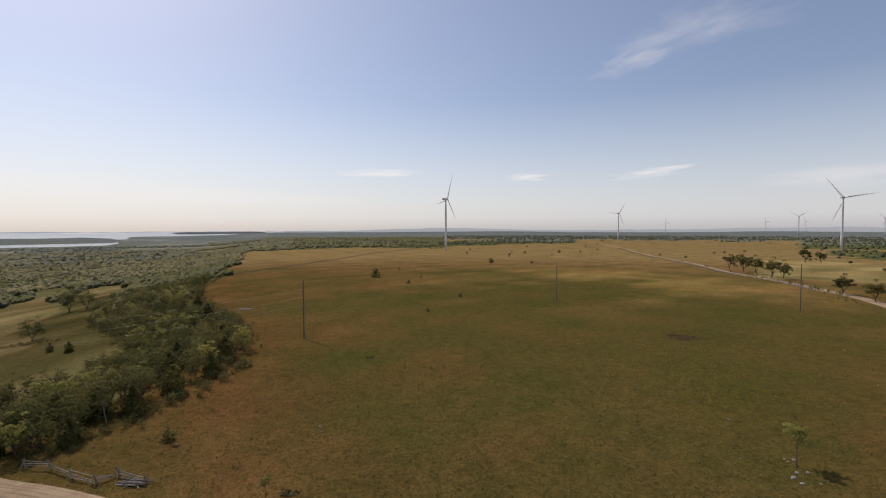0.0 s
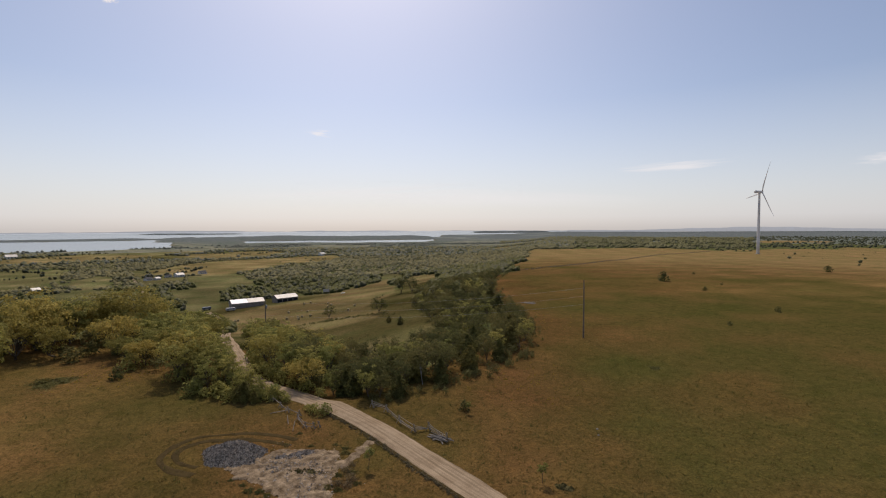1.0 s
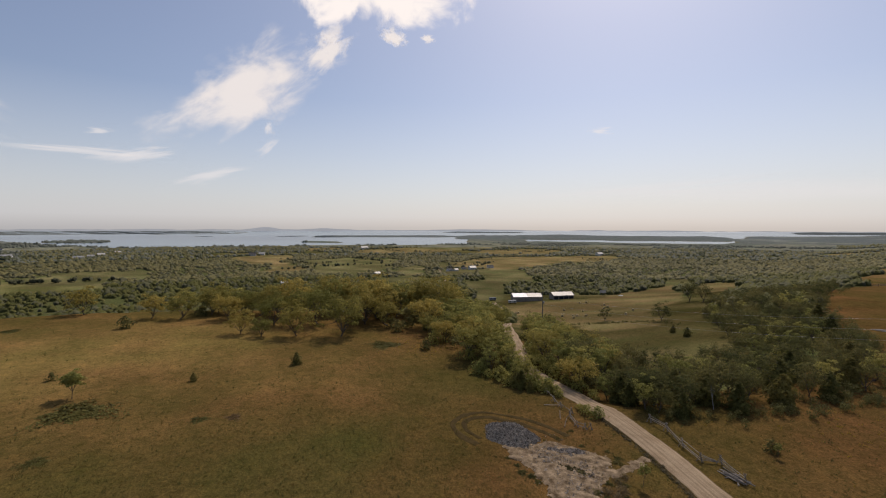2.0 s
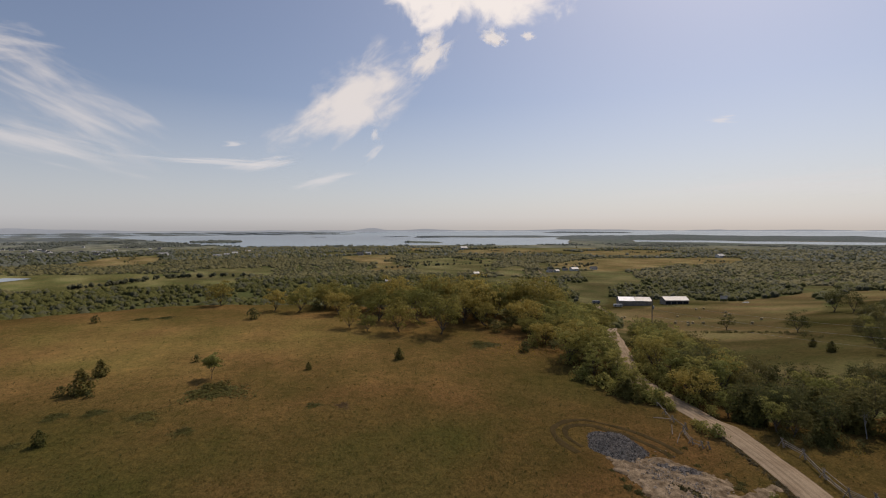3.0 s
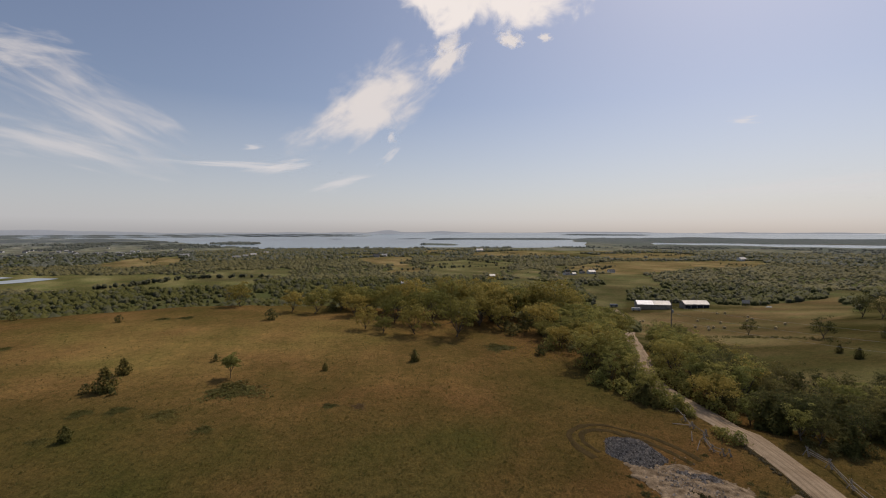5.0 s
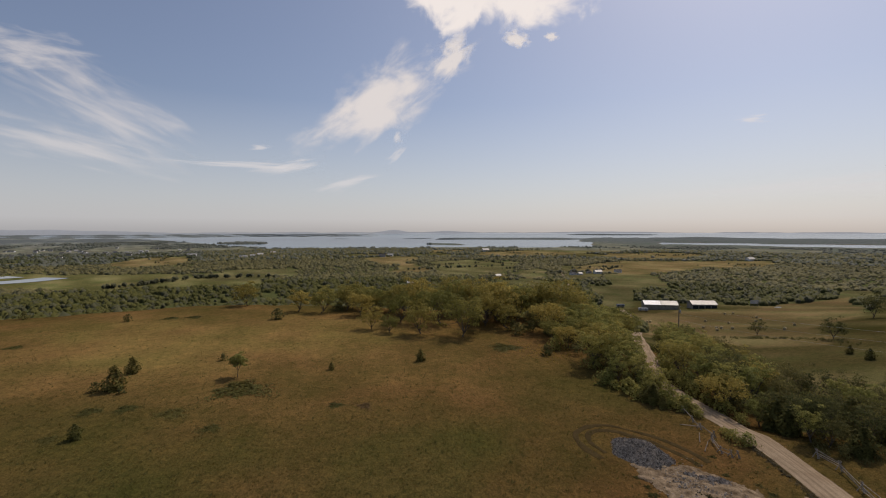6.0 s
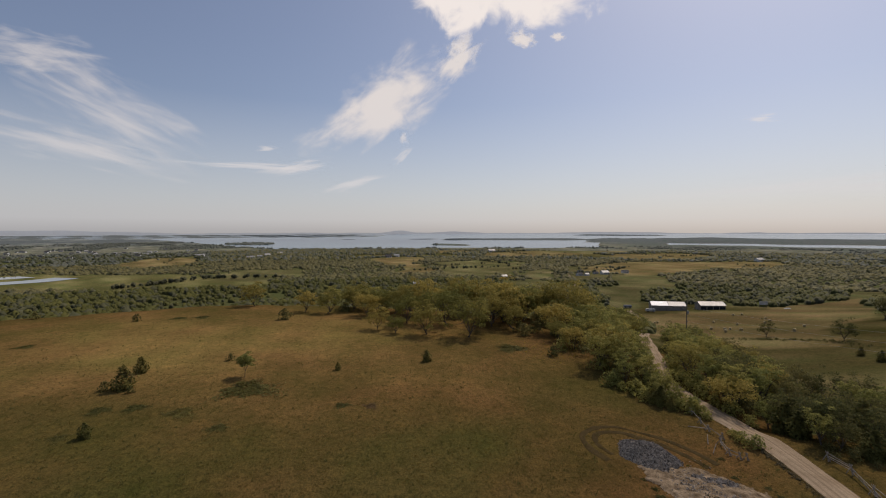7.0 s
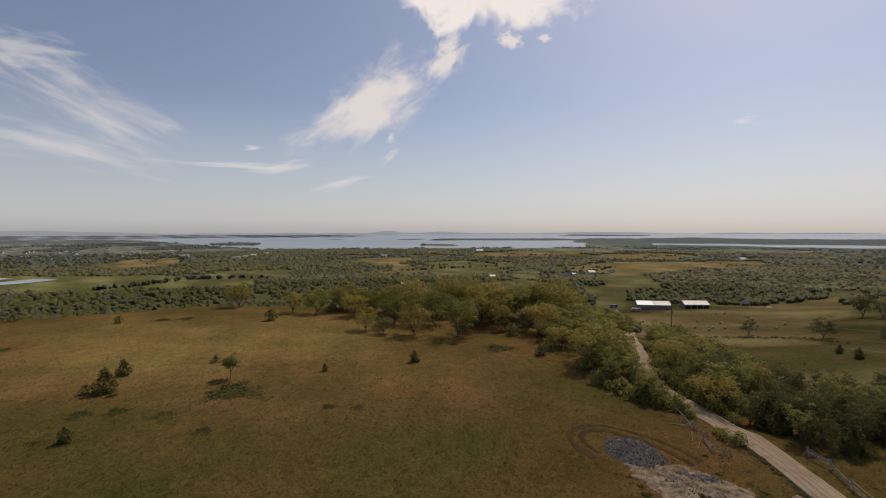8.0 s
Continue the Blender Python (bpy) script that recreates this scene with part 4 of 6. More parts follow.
# trees along both sides of the road where it drops away
fill([(-62, 55.5), (-72, 54.5), (-92, 61), (-150, 96), (-165, 116), (-120, 98), (-80, 76), (-66, 66)], 44, POPLARS + ASHES[:2] + OAKS[:1], 5.5, 8.6, "roadside trees")
fill([(-72, 45.5), (-80, 46), (-92, 51), (-145, 80), (-178, 100), (-185, 75), (-150, 48), (-118, 44), (-95, 42), (-80, 41)], 80, POPLARS + OAKS[:1], 5.5, 9.5, "roadside trees")
for x, y, h in ((42.1, 53.8, 5.4),):
    plant(SAPLINGS, x, y, h, "lone trees")
for x, y, h in ((-69.4, 46.6, 3.6), (-71.6, 44.8, 4.4), (-72.4, 46.6, 5.0), (-75.0, 45.6, 4.2), (-77.2, 46.6, 6.0), (-80.5, 47.2, 5.6), (-84, 48.6, 6.2), (-88, 51, 6.4), (-95, 55.2, 6.5)):
    plant(POPLARS, x, y, h, "roadside trees", "leafy young tree crowding the inside of the road bend")
for x, y, h in ((-62, 56.6, 5.2), (-66.5, 54.4, 6.6), (-68.6, 56.0, 7.4), (-74, 55.2, 7.6), (-80, 57, 8), (-87, 60.5, 7.5), (-95, 65, 7.5), (-104, 70, 7.5)):
    plant(POPLARS + OAKS[:2], x, y, h, "roadside trees", "full yellow-green tree on the outside of the road bend")
ROUND = [tree_kind("small_tree", 75, 5.0, 3.4, 1.3, 84, 44, 0.15, POPLAR_LEAF, BARK, "small tree")]
plant(ROUND, -91.7, -27.6, 4.7, "lone trees", "small round-crowned tree on a bare stem above juniper")
plant(POPLARS, -53.9, 57.0, 5.6, "slope wood", "bright fresh green tree at the front of the slope wood")
for x, y, h in ((-57, 58.6, 5.6), (-51.5, 63, 5.6), (-61, 58.5, 6.0), (-55.5, 60.5, 6.4)):
    plant(ASHES, x, y, h, "slope wood")
for x, y, h in ((-49.5, 66.5, 5.5),):
    plant(BIRCHES, x, y, h, "slope wood")
for x, y, h in ((228.2, 367.2, 12), (216.8, 331.7, 14), (210.3, 307.8, 13), (207.4, 290.4, 12.5), (203.2, 274.1, 10), (174.6, 200.9, 9.5), (168.6, 178.6, 9), (395.1, 502.2, 16), (407.3, 495.9, 13)):
    plant(WAYSIDE, x, y, h, "trees by the plateau road", "dark rounded hardwood tree beside the plateau road")
for x, y, h in ((-155.6, 173.0, 9), (-209.2, 255.9, 14), (-194.0, 248.9, 12), (-187.8, 169.0, 8)):
    plant(ASHES, x, y, h, "meadow trees", "lone dark hardwood tree in the lower meadow")

# ---- bushes ----
SHRUB = [bush_mesh(100 + k, 1.0, 1.2, 260, 0.10) for k in range(3)]
CONE = [bush_mesh(110 + k, 1.0, 1.0, 1000, 0.062, True, 0.8) for k in range(2)]


def spreading_mesh(seed, width, leaves, leaf):
    """Low sprawling branches: dense in the middle, thinning out into the grass."""
    rng = np.random.default_rng(seed)
    a, q = rng.uniform(0, 2 * np.pi, leaves), np.abs(rng.normal(size=leaves)) * 0.3 + 0.4 * np.sqrt(rng.random(leaves))
    w = 1 + 0.3 * np.sin(3 * a + seed) + 0.22 * np.sin(7 * a + 2 * seed)
    h = rng.random(leaves) * np.clip(1 - q, 0.15, 1) * (0.7 + 0.3 * np.sin(9 * q + 4 * a + seed))
    pts = np.stack([np.cos(a) * q * w * width / 2, np.sin(a) * q * w * width / 2, h], 1)
    v, f = leaf_tris(rng, pts, rng.uniform(0.5, 1.3, leaves) * leaf, np.stack([np.cos(a) * 0.4, np.sin(a) * 0.4, np.ones(leaves)], 1))
    return np_mesh("foliage", v, f)


MAT = [spreading_mesh(120 + k, 4.4, 3600, 0.10) for k in range(3)]
RUSTY = [spreading_mesh(130, 4.6, 3600, 0.10)]
for me in SHRUB:
    me.materials.append(DARK_LEAF)
for me in CONE + MAT:
    me.materials.append(JUNIPER)
RUSTY[0].materials.append(RED_SHRUB)


def bush(meshes, name, x, y, size, label, group=""):
    me = tree_rng.choice(meshes)
    ob = new(name, me)
    ob.matrix_basis = pose(x, y, float(ground_z(x, y)) - 0.04, 0, 0, tree_rng.uniform(0, 360)) @ Matrix.Scale(size, 4)
    return tagged(ob, label, "bush", group)


for x, y, h in ((-86.5, -46.6, 4.0), (-96.7, -48.7, 3.0), (-67.5, -41.5, 2.0), (-98.7, 8.1, 2.4), (-95.1, -10.4, 1.5), (-119.2, 145.3, 3.2), (-130.2, 150.9, 2.8)):
    bush(CONE, "juniper_bush", x, y, h, "dark green upright juniper on the dry pasture", "junipers")
for x, y, h in ((-86.3, -49.5, 1.6), (-84.5, -44.5, 1.2), (-99.2, 36.8, 2.2), (-104.2, -34.3, 1.5), (-40.9, 276.4, 5.0), (45.8, 439.6, 4.5), (-18.1, 240.7, 1.8), (-13.3, 275.0, 1.2), (7.1, 188.4, 1.8),
                (-5.2, 152.8, 1.2), (-37.7, 61.8, 1.5), (195.4, 773.5, 5), (-33.3, 350.6, 1.6), (-164.6, -114.9, 2.5), (-153.0, -78.0, 2.2), (-150, -32.7, 3.2)):
    bush(SHRUB, "shrub", x, y, h, "small rounded dark green shrub in the dry grass", "shrubs")
for x, y, h in ((-84.7, -25.5, 2.6), (-75.1, -32.5, 1.3), (-77.6, -40.1, 1.0), (-77.0, -45.1, 1.0), (-68.9, -24.6, 0.9), (-75.4, -7.7, 0.8), (-67.9, -45.0, 0.8), (-106.7, 29.1, 2.0), (-121.6, -87.3, 1.2),
                (-156.0, -66.7, 1.4), (-156.8, -60.1, 1.4), (-16.1, 100.1, 0.8), (-70.0, 162.4, 1.2)):
    ob = bush(MAT, "juniper_mat", x, y, h, "low spreading juniper mat flat on the pasture", "juniper mats")
    ob.matrix_basis = ob.matrix_basis @ Matrix.Diagonal((1, 1, 0.4, 1))
for x, y, h in ((-74.9, -3.1, 0.8), (60.8, 117.5, 2.2)):
    ob = bush(RUSTY, "rusty_shrub", x, y, h, "low rust-brown dead shrub patch in the grass", "juniper mats")
    ob.matrix_basis = ob.matrix_basis @ Matrix.Diagonal((1, 1, 0.3, 1))


for x, y, h in ((-57.2, 56.8, 3.6), (-59.8, 57.4, 4.4), (-49.8, 60.2, 3.4), (-47.6, 69.5, 4.2), (-46.2, 78, 4.6), (-45, 88, 4.2), (-47, 98, 4.8), (-54, 112, 5.2), (-52, 68, 4.8), (-62, 60.5, 4.6),
                (-50.5, 84, 5.2), (-56, 96, 5.6), (-66, 130, 5.8), (-76, 148, 6.0), (-60, 70, 5.0), (-90, 168, 6.2)):
    bush(CONE, "juniper_bush", x, y, h, "dark upright juniper among the slope wood", "junipers")


# ---- poles and wires ----
def utility_pole(x, y, height, turn, arms):
    ob = thing("utility_pole", x, y, "tall grey weathered wooden utility pole in the pasture", "utility pole", "pole line", turn=turn)
    v, f = tubes([((0, 0, -0.5), (0, 0, height * 0.5), 0.19, 0.16), ((0, 0, height * 0.5), (0, 0, height), 0.16, 0.125)], 10)
    part("shaft", np_mesh("shaft", v, f, True), POLE_WOOD, ob)
    for a in arms:
        v, f = tubes([((-0.1, 0, height * a), (0.34, 0, height * a), 0.03, 0.03), ((0.34, 0, height * a - 0.06), (0.34, 0, height * a + 0.16), 0.06, 0.04)], 8)
        part("insulator", np_mesh("insulator", v, f, True), DARK_GLASS, ob)
    return ob


ARMS = (0.86, 0.72, 0.58)
p1 = utility_pole(-35.4, 116.1, 14.8, 60, ARMS)
utility_pole(43.3, 175.0, 13.8, 60, ARMS[:1])
utility_pole(123.2, 158.1, 16.2, 60, ARMS[:1])
road_pole = utility_pole(-132.0, 91.6, 15.5, 60, ARMS)
bm = bmesh.new()
box(bm, 0.35, 0, 11.8, 0.5, 0.5, 0.9, bevel=0.1)
part("transformer", bm, WIRE, road_pole, "grey transformer can")
for k, a in enumerate(ARMS):
    s = Vector((-35.4, 116.1, float(ground_z(-35.4, 116.1)) + 14.8 * a))
    e = Vector((-132.0, 91.6, float(ground_z(-132.0, 91.6)) + 15.5 * a))
    pts = [s.lerp(e, i / 24) - Vector((0, 0, 4 * 2.0 * (i / 24) * (1 - i / 24))) for i in range(25)]
    v, f = tubes([(pts[i], pts[i + 1], 0.013, 0.013) for i in range(24)], 5)
    tagged(part("power_line", np_mesh("power_line", v, f, True), WIRE), "thin sagging power line between two poles", "cable", "power lines")


# ---- undergrowth and roadside shrubs ----
for me in (bush_mesh(140, 1.0, 1.5, 300, 0.10), bush_mesh(141, 1.0, 1.5, 300, 0.10)):
    me.materials.append(POPLAR_LEAF)
    LIGHT_SHRUB = [me]
for x, y, h in ((-56.4, 47.4, 1.4), (-54.6, 48.0, 1.7), (-57.8, 47.4, 1.0), (-79, 40.5, 2.4), (-62, 53.6, 1.6), (-65, 53.0, 2.2), (-68, 52.6, 1.8), (-71, 52.6, 2.4), (-74, 52.8, 2.0), (-77, 53.2, 2.5), (-80, 54, 2.2), (-84, 55.8, 2.4), (-88, 58, 2.6), (-63.2, 47.4, 1.2), (-66, 46.9, 1.9), (-69, 46.7, 2.0), (-72, 46.7, 2.3), (-75, 47, 2.2), (-78, 47.5, 2.4), (-82, 48.9, 2.4), (-68.6, 45.4, 2.2), (-66.9, 45.6, 1.8), (-65.9, 47.0, 1.7), (-66.8, 47.6, 2.1), (-64.6, 47.9, 1.4), (-71.5, 42.6, 2.0), (-74.2, 42.4, 2.4), (-76.2, 40.9, 1.5), (-104, 41, 3.0), (-88, 42.5, 2.6)):
    bush(LIGHT_SHRUB, "shrub", x, y, h, "light green leafy shrub beside the gravel road", "shrubs")
for x, y, h in ((-69.0, 43.7, 3.0), (-70.0, 43.0, 2.2), (-67.2, 44.3, 1.7), (-76, 43.4, 2.6)):
    bush(CONE, "juniper_bush", x, y, h, "dark green upright juniper by the road bend", "junipers")
for k in range(26):
    b, r = tree_rng.uniform(62, 98), tree_rng.uniform(124, 150)
    r += 1.1 * max(0, b - 72)
    x, y = (float(v) for v in polar(r, b))
    bush(SHRUB, "shrub", x, y, tree_rng.uniform(1.2, 3.2), "dark leafy shrub under the oaks", "shrubs")


# ---- far woods ----
wood_rng = np.random.default_rng(11)


def leafy_template(rng, count, low, high):
    """A small uneven crown of leaf sprays."""
    p = rng.normal(size=(count, 3))
    p /= np.linalg.norm(p, axis=1)[:, None]
    lobe = 1 + 0.25 * np.sin(3 * np.arctan2(p[:, 1], p[:, 0]) + rng.uniform(0, 6)) * (p[:, 2] < 0.8)
    q = p * (rng.uniform(0.22, 0.46, count) * lobe)[:, None] * np.array([1, 1, 1.05])
    q[:, 2] += 0.5
    return leaf_tris(rng, q, rng.uniform(low, high, count) * 1.08, p + np.array([0, 0, 0.7]), 0.25)


def crown_template(rng, subdiv, sprays=0):
    """A far tree: a lumpy, uneven crown, broader below the top, with loose leaf sprays round it."""
    v, f = blob_template(rng, subdiv)
    c = v - np.array([0, 0, 0.48])
    az = np.arctan2(c[:, 1], c[:, 0])
    lobe = 1 + 0.20 * np.sin(3 * az + rng.uniform(0, 6)) + 0.14 * np.sin(5 * az + 7 * c[:, 2] + rng.uniform(0, 6))
    v[:, :2] *= (lobe * (1.05 - 0.25 * c[:, 2]))[:, None]
    v[:, 2] *= rng.uniform(0.92, 1.08, len(v))
    # the underside, out of the camera's view, is left open
    f = f[v[f].mean(1)[:, 2] > 0.15]
    v = (v - np.array([0, 0, 0.48])) * (0.86 if sprays else 1.0) + np.array([0, 0, 0.48])
    if sprays:
        lv, lf = leafy_template(rng, sprays, 1.5 / sprays + 0.045, 2.6 / sprays + 0.075)
        up = lv[lf].mean(1)[:, 2] > 0.3
        f = np.concatenate([f, lf[up] + len(v)])
        v = np.concatenate([v, lv])
    return v, f


FINE = [leafy_template(np.random.default_rng(90 + k), 130, 0.04, 0.085) for k in range(5)]
CLUMPS = [crown_template(wood_rng, 1, 30) for _ in range(8)]
BLOBS = [crown_template(wood_rng, 1, 10) for _ in range(8)]
DOTS = [crown_template(wood_rng, 1) for _ in range(8)]


def wood_points(count, b0, b1, r0, r1, sparse=0.012):
    """Random places in a sector where woods grow, and a few in the fields."""
    b, r = wood_rng.uniform(b0, b1, count), np.sqrt(wood_rng.uniform(r0 ** 2, r1 ** 2, count))
    x, y = polar(r, b)
    k = land_kind(x, y)
    lone = wood_rng.random(count)
    keep = (k == 0) | ((r > 600) & (((k == 3) & (lone < sparse * 1.2)) | ((k <= 2) & (lone < sparse * 0.3))))
    keep &= (beyond_edge(x, y) > 15) | (k == 0)
    keep &= wood_rng.random(count) < np.clip(1.0 + 0.6 * swell(x, y, 70, 4) + 0.35 * swell(x, y, 22, 9), 0.3, 1)
    return x[keep], y[keep]


def woods(name, templates, count, sector, low, high, mat, label, seed, closed=0.3):
    """closed: how deep the crowns are sunk into the ground to lessen the shade between them, as a share of their
    height.
    """
    x, y = wood_points(count, *sector)
    h = wood_rng.uniform(low, high, len(x)) * (1 + 0.25 * swell(x, y, 55, 6))
    scatter(name, templates, x, y, h, h * wood_rng.uniform(0.75, 1.15, len(x)), mat, label, "woods", seed, h * closed, True)


woods("woods", CLUMPS, 8500, (20, 150, 225, 600), 4.2, 8.6, MID_LEAF, "light green mixed woods on the plain below the brow", 1, 0.34)
woods("woods", CLUMPS, 2600, (22, 140, 225, 600), 4.2, 8.6, FAR_DARK, "dark green mixed woods on the plain below the brow", 2, 0.3)
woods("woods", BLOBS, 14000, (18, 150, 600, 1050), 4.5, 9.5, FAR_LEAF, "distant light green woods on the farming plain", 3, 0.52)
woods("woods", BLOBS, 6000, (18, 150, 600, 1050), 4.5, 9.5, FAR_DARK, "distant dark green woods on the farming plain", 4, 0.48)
woods("woods", DOTS, 10000, (18, 150, 1050, 1950), 6, 10, HAZY_LEAF, "distant woods towards the bay, haze painted into their grey-green", 8, 0.45)
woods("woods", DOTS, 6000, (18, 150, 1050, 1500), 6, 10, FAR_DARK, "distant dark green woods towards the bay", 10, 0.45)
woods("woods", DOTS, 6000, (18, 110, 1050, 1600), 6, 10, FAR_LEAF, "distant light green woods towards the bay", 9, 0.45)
woods("woods", DOTS, 6000, (84, 150, 1900, 2700), 6, 10, HAZY_LEAF, "far woods round the town by the bay, haze painted into their grey-green", 7, 0.4)
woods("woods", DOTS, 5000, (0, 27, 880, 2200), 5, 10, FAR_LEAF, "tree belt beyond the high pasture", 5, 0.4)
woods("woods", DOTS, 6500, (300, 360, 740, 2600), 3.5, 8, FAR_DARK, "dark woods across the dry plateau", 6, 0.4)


def undergrowth(poly, count, mat, seed, low=1.2, high=3.4):
    xs, ys = [p[0] for p in poly], [p[1] for p in poly]
    x, y = wood_rng.uniform(min(xs), max(xs), count * 3), wood_rng.uniform(min(ys), max(ys), count * 3)
    ok = np.array([inside(a, b, poly) for a, b in zip(x, y)])
    x, y = x[ok][:count], y[ok][:count]
    h = wood_rng.uniform(low, high, len(x))
    scatter("undergrowth", FINE, x, y, h, h * wood_rng.uniform(0.9, 1.5, len(x)), mat, "dense leafy undergrowth at the foot of the wood", "undergrowth", seed, 0.2)


undergrowth(SLOPE_WOOD, 900, UNDER_LEAF, 21)
undergrowth([(-62, 55), (-72, 54), (-92, 60), (-150, 95), (-165, 116), (-120, 98), (-80, 76), (-66, 66)], 220, UNDER_LEAF, 22)
undergrowth([(-73, 45.5), (-80, 46), (-92, 51), (-145, 80), (-178, 100), (-185, 75), (-150, 48), (-118, 44), (-95, 42), (-80, 41.5)], 300, UNDER_LEAF, 23)
bb, rr = wood_rng.uniform(-46, -2, 130), np.sqrt(wood_rng.uniform(430 ** 2, 1500 ** 2, 130))
xx, yy = polar(rr, bb)
hh = wood_rng.uniform(1.0, 2.2, 130) ** 2
scatter("scrub", CLUMPS, xx, yy, hh, hh * 1.1, FAR_LEAF, "scattered dark scrub trees on the dry plateau", "scrub", 24, 0.2)
# hedgerows in the plain
def hedgerow(pts, count, low, high, mat, seed, label, templates=BLOBS):
    t = np.sort(wood_rng.uniform(0, len(pts) - 1.001, count))
    P = np.array(pts, float)
    i = t.astype(int)
    q = P[i] + (P[i + 1] - P[i]) * (t - i)[:, None] + wood_rng.normal(size=(count, 2)) * 1.2
    h = wood_rng.uniform(low, high, count)
    scatter("hedgerow", templates, q[:, 0], q[:, 1], h, h * 0.9, mat, label, "hedgerow", seed, 0.2)


hedgerow([(-206, 146), (-200, 150), (-183, 161), (-174, 166), (-159, 170), (-140, 166)], 230, 0.6, 1.5, UNDER_LEAF, 31, "low dark hedgerow across the hay field", FINE)
hedgerow([(-549, -303), (-566, -279), (-597, -262), (-645, -247), (-652, -192), (-656, -141)], 70, 4, 8, FAR_DARK, 32, "row of trees between two green fields")
hedgerow([(156, 172), (178, 214), (190, 254), (207, 334), (264, 522), (372, 968)], 110, 0.7, 2.4, UNDER_LEAF, 34, "low bushes along the plateau road", FINE)
hedgerow([(-640, 230), (-660, 300), (-700, 360), (-760, 420)], 50, 3, 6, FAR_DARK, 33, "row of trees round the farmstead")
for k in range(40):
    b, r = wood_rng.uniform(40, 127), wood_rng.uniform(760, 1600)
    x, y = (float(v) for v in polar(r, b))
    a = 0.35 + (0 if k % 2 else math.pi / 2) + wood_rng.normal() * 0.06
    d = wood_rng.uniform(50, 140)
    ends = [(x - d * math.cos(a), y - d * math.sin(a)), (x, y), (x + d * math.cos(a), y + d * math.sin(a))]
    if in_bay(np.array([e[0] for e in ends]), np.array([e[1] for e in ends])).any():
        continue
    hedgerow(ends, int(d / 3.2), 1.8, 6.0, FAR_LEAF if k % 3 else FAR_DARK, 60 + k, "hedgerow of small trees between fields on the plain")
hedgerow([(-52, 56), (-47.5, 65), (-44.5, 74), (-42, 84), (-41.5, 95), (-50.5, 119), (-62.5, 141), (-89, 176), (-112, 212), (-138, 280)], 230, 0.7, 2.4, UNDER_LEAF, 35, "low bushes along the edge of the slope wood", FINE)


# ---- split-rail fences ----
def rail_bm(rng, length):
    """One split rail along x: a rough wedge, thicker at one end."""
    bm = bmesh.new()
    n, m, rings = 5, 5, []
    for i in range(n):
        t = i / (n - 1)
        r = 0.075 - 0.02 * t
        rings.append([bm.verts.new(((t - 0.5) * length, r * math.cos(a) * rng.uniform(0.8, 1.2) + 0.02 * math.sin(t * 5), r * math.sin(a) * rng.uniform(0.8, 1.2)))
                      for a in (2 * math.pi * k / m for k in range(m))])
    for a, b in zip(rings, rings[1:]):
        for k in range(m):
            bm.faces.new((a[k], a[(k + 1) % m], b[(k + 1) % m], b[k]))
    bm.faces.new(rings[0][::-1])
    bm.faces.new(rings[-1])
    return bm


fence_rng = random.Random(9)
RAILS = [from_bm("rail", rail_bm(fence_rng, 1.0)) for _ in range(4)]
for me in RAILS:
    me.materials.append(FENCE_WOOD)


def rail_between(ob, name, a, b, thick=1.0):
    a, b = Vector(a), Vector(b)
    d = b - a
    m = Matrix.Translation((a + b) / 2) @ d.to_track_quat("X", "Z").to_matrix().to_4x4() @ Matrix.Diagonal((d.length, thick, thick, 1))
    part(name, fence_rng.choice(RAILS), None, ob, m=m)


def rail_fence(pts, height, rails, broken, label):
    x0, y0 = pts[0]
    z0 = float(ground_z(x0, y0))
    ob = thing("split_rail_fence", x0, y0, label, "fence", "old cedar fences")

    def at(p, h, dx=0.0, dy=0.0):
        return (p[0] - x0 + dx, p[1] - y0 + dy, float(ground_z(*p)) - z0 + h)

    for i, p in enumerate(pts):
        rail_between(ob, "stake", at(p, -0.2, 0.35, 0.3), at(p, height + 0.2, -0.12, -0.1), 0.7)
        rail_between(ob, "stake", at(p, -0.2, -0.35, -0.3), at(p, height + 0.15, 0.12, 0.1), 0.7)
        rail_between(ob, "post", at(p, -0.3, 0.25, 0.1), at(p, height + 0.2), 0.85)
        if i + 1 < len(pts):
            for k in range(rails):
                if fence_rng.random() < broken:
                    continue
                h = 0.25 + k * (height - 0.3) / max(1, rails - 1)
                e = 0.25 if fence_rng.random() < broken else h
                rail_between(ob, "rail", at(p, h + fence_rng.uniform(-0.05, 0.05)), at(pts[i + 1], e + fence_rng.uniform(-0.05, 0.05)), 0.6)
    return ob


rail_fence([(-50.4, 54.1), (-47.4, 54.1), (-43.4, 52.4), (-39.8, 51.3), (-38.4, 53.0), (-34.4, 51.7)], 1.05, 4, 0.2, "grey weathered zigzag split-rail fence beside the gravel road")
rail_fence([(-65.3, 46.2), (-62.0, 45.4), (-59.7, 45.0), (-57.3, 45.3), (-56.1, 44.1), (-53.4, 43.2), (-52.3, 43.8), (-52.0, 44.5)], 0.75, 3, 0.45, "collapsing grey split-rail fence with fallen rails")
heap = thing("rail_heap", -35.2, 51.5, "tangled heap of old grey fence rails at the fence end", "rails")
for k in range(14):
    a = fence_rng.uniform(0, 6.28)
    c = (fence_rng.uniform(-1.0, 0.6), fence_rng.uniform(-0.5, 0.5), fence_rng.uniform(0.08, 0.6))
    rail_between(heap, "rail", (c[0] - 1.3 * math.cos(a), c[1] - 0.6 * math.sin(a), c[2] * 0.6), (c[0] + 1.3 * math.cos(a), c[1] + 0.6 * math.sin(a), c[2] * 1.3), 1.2)


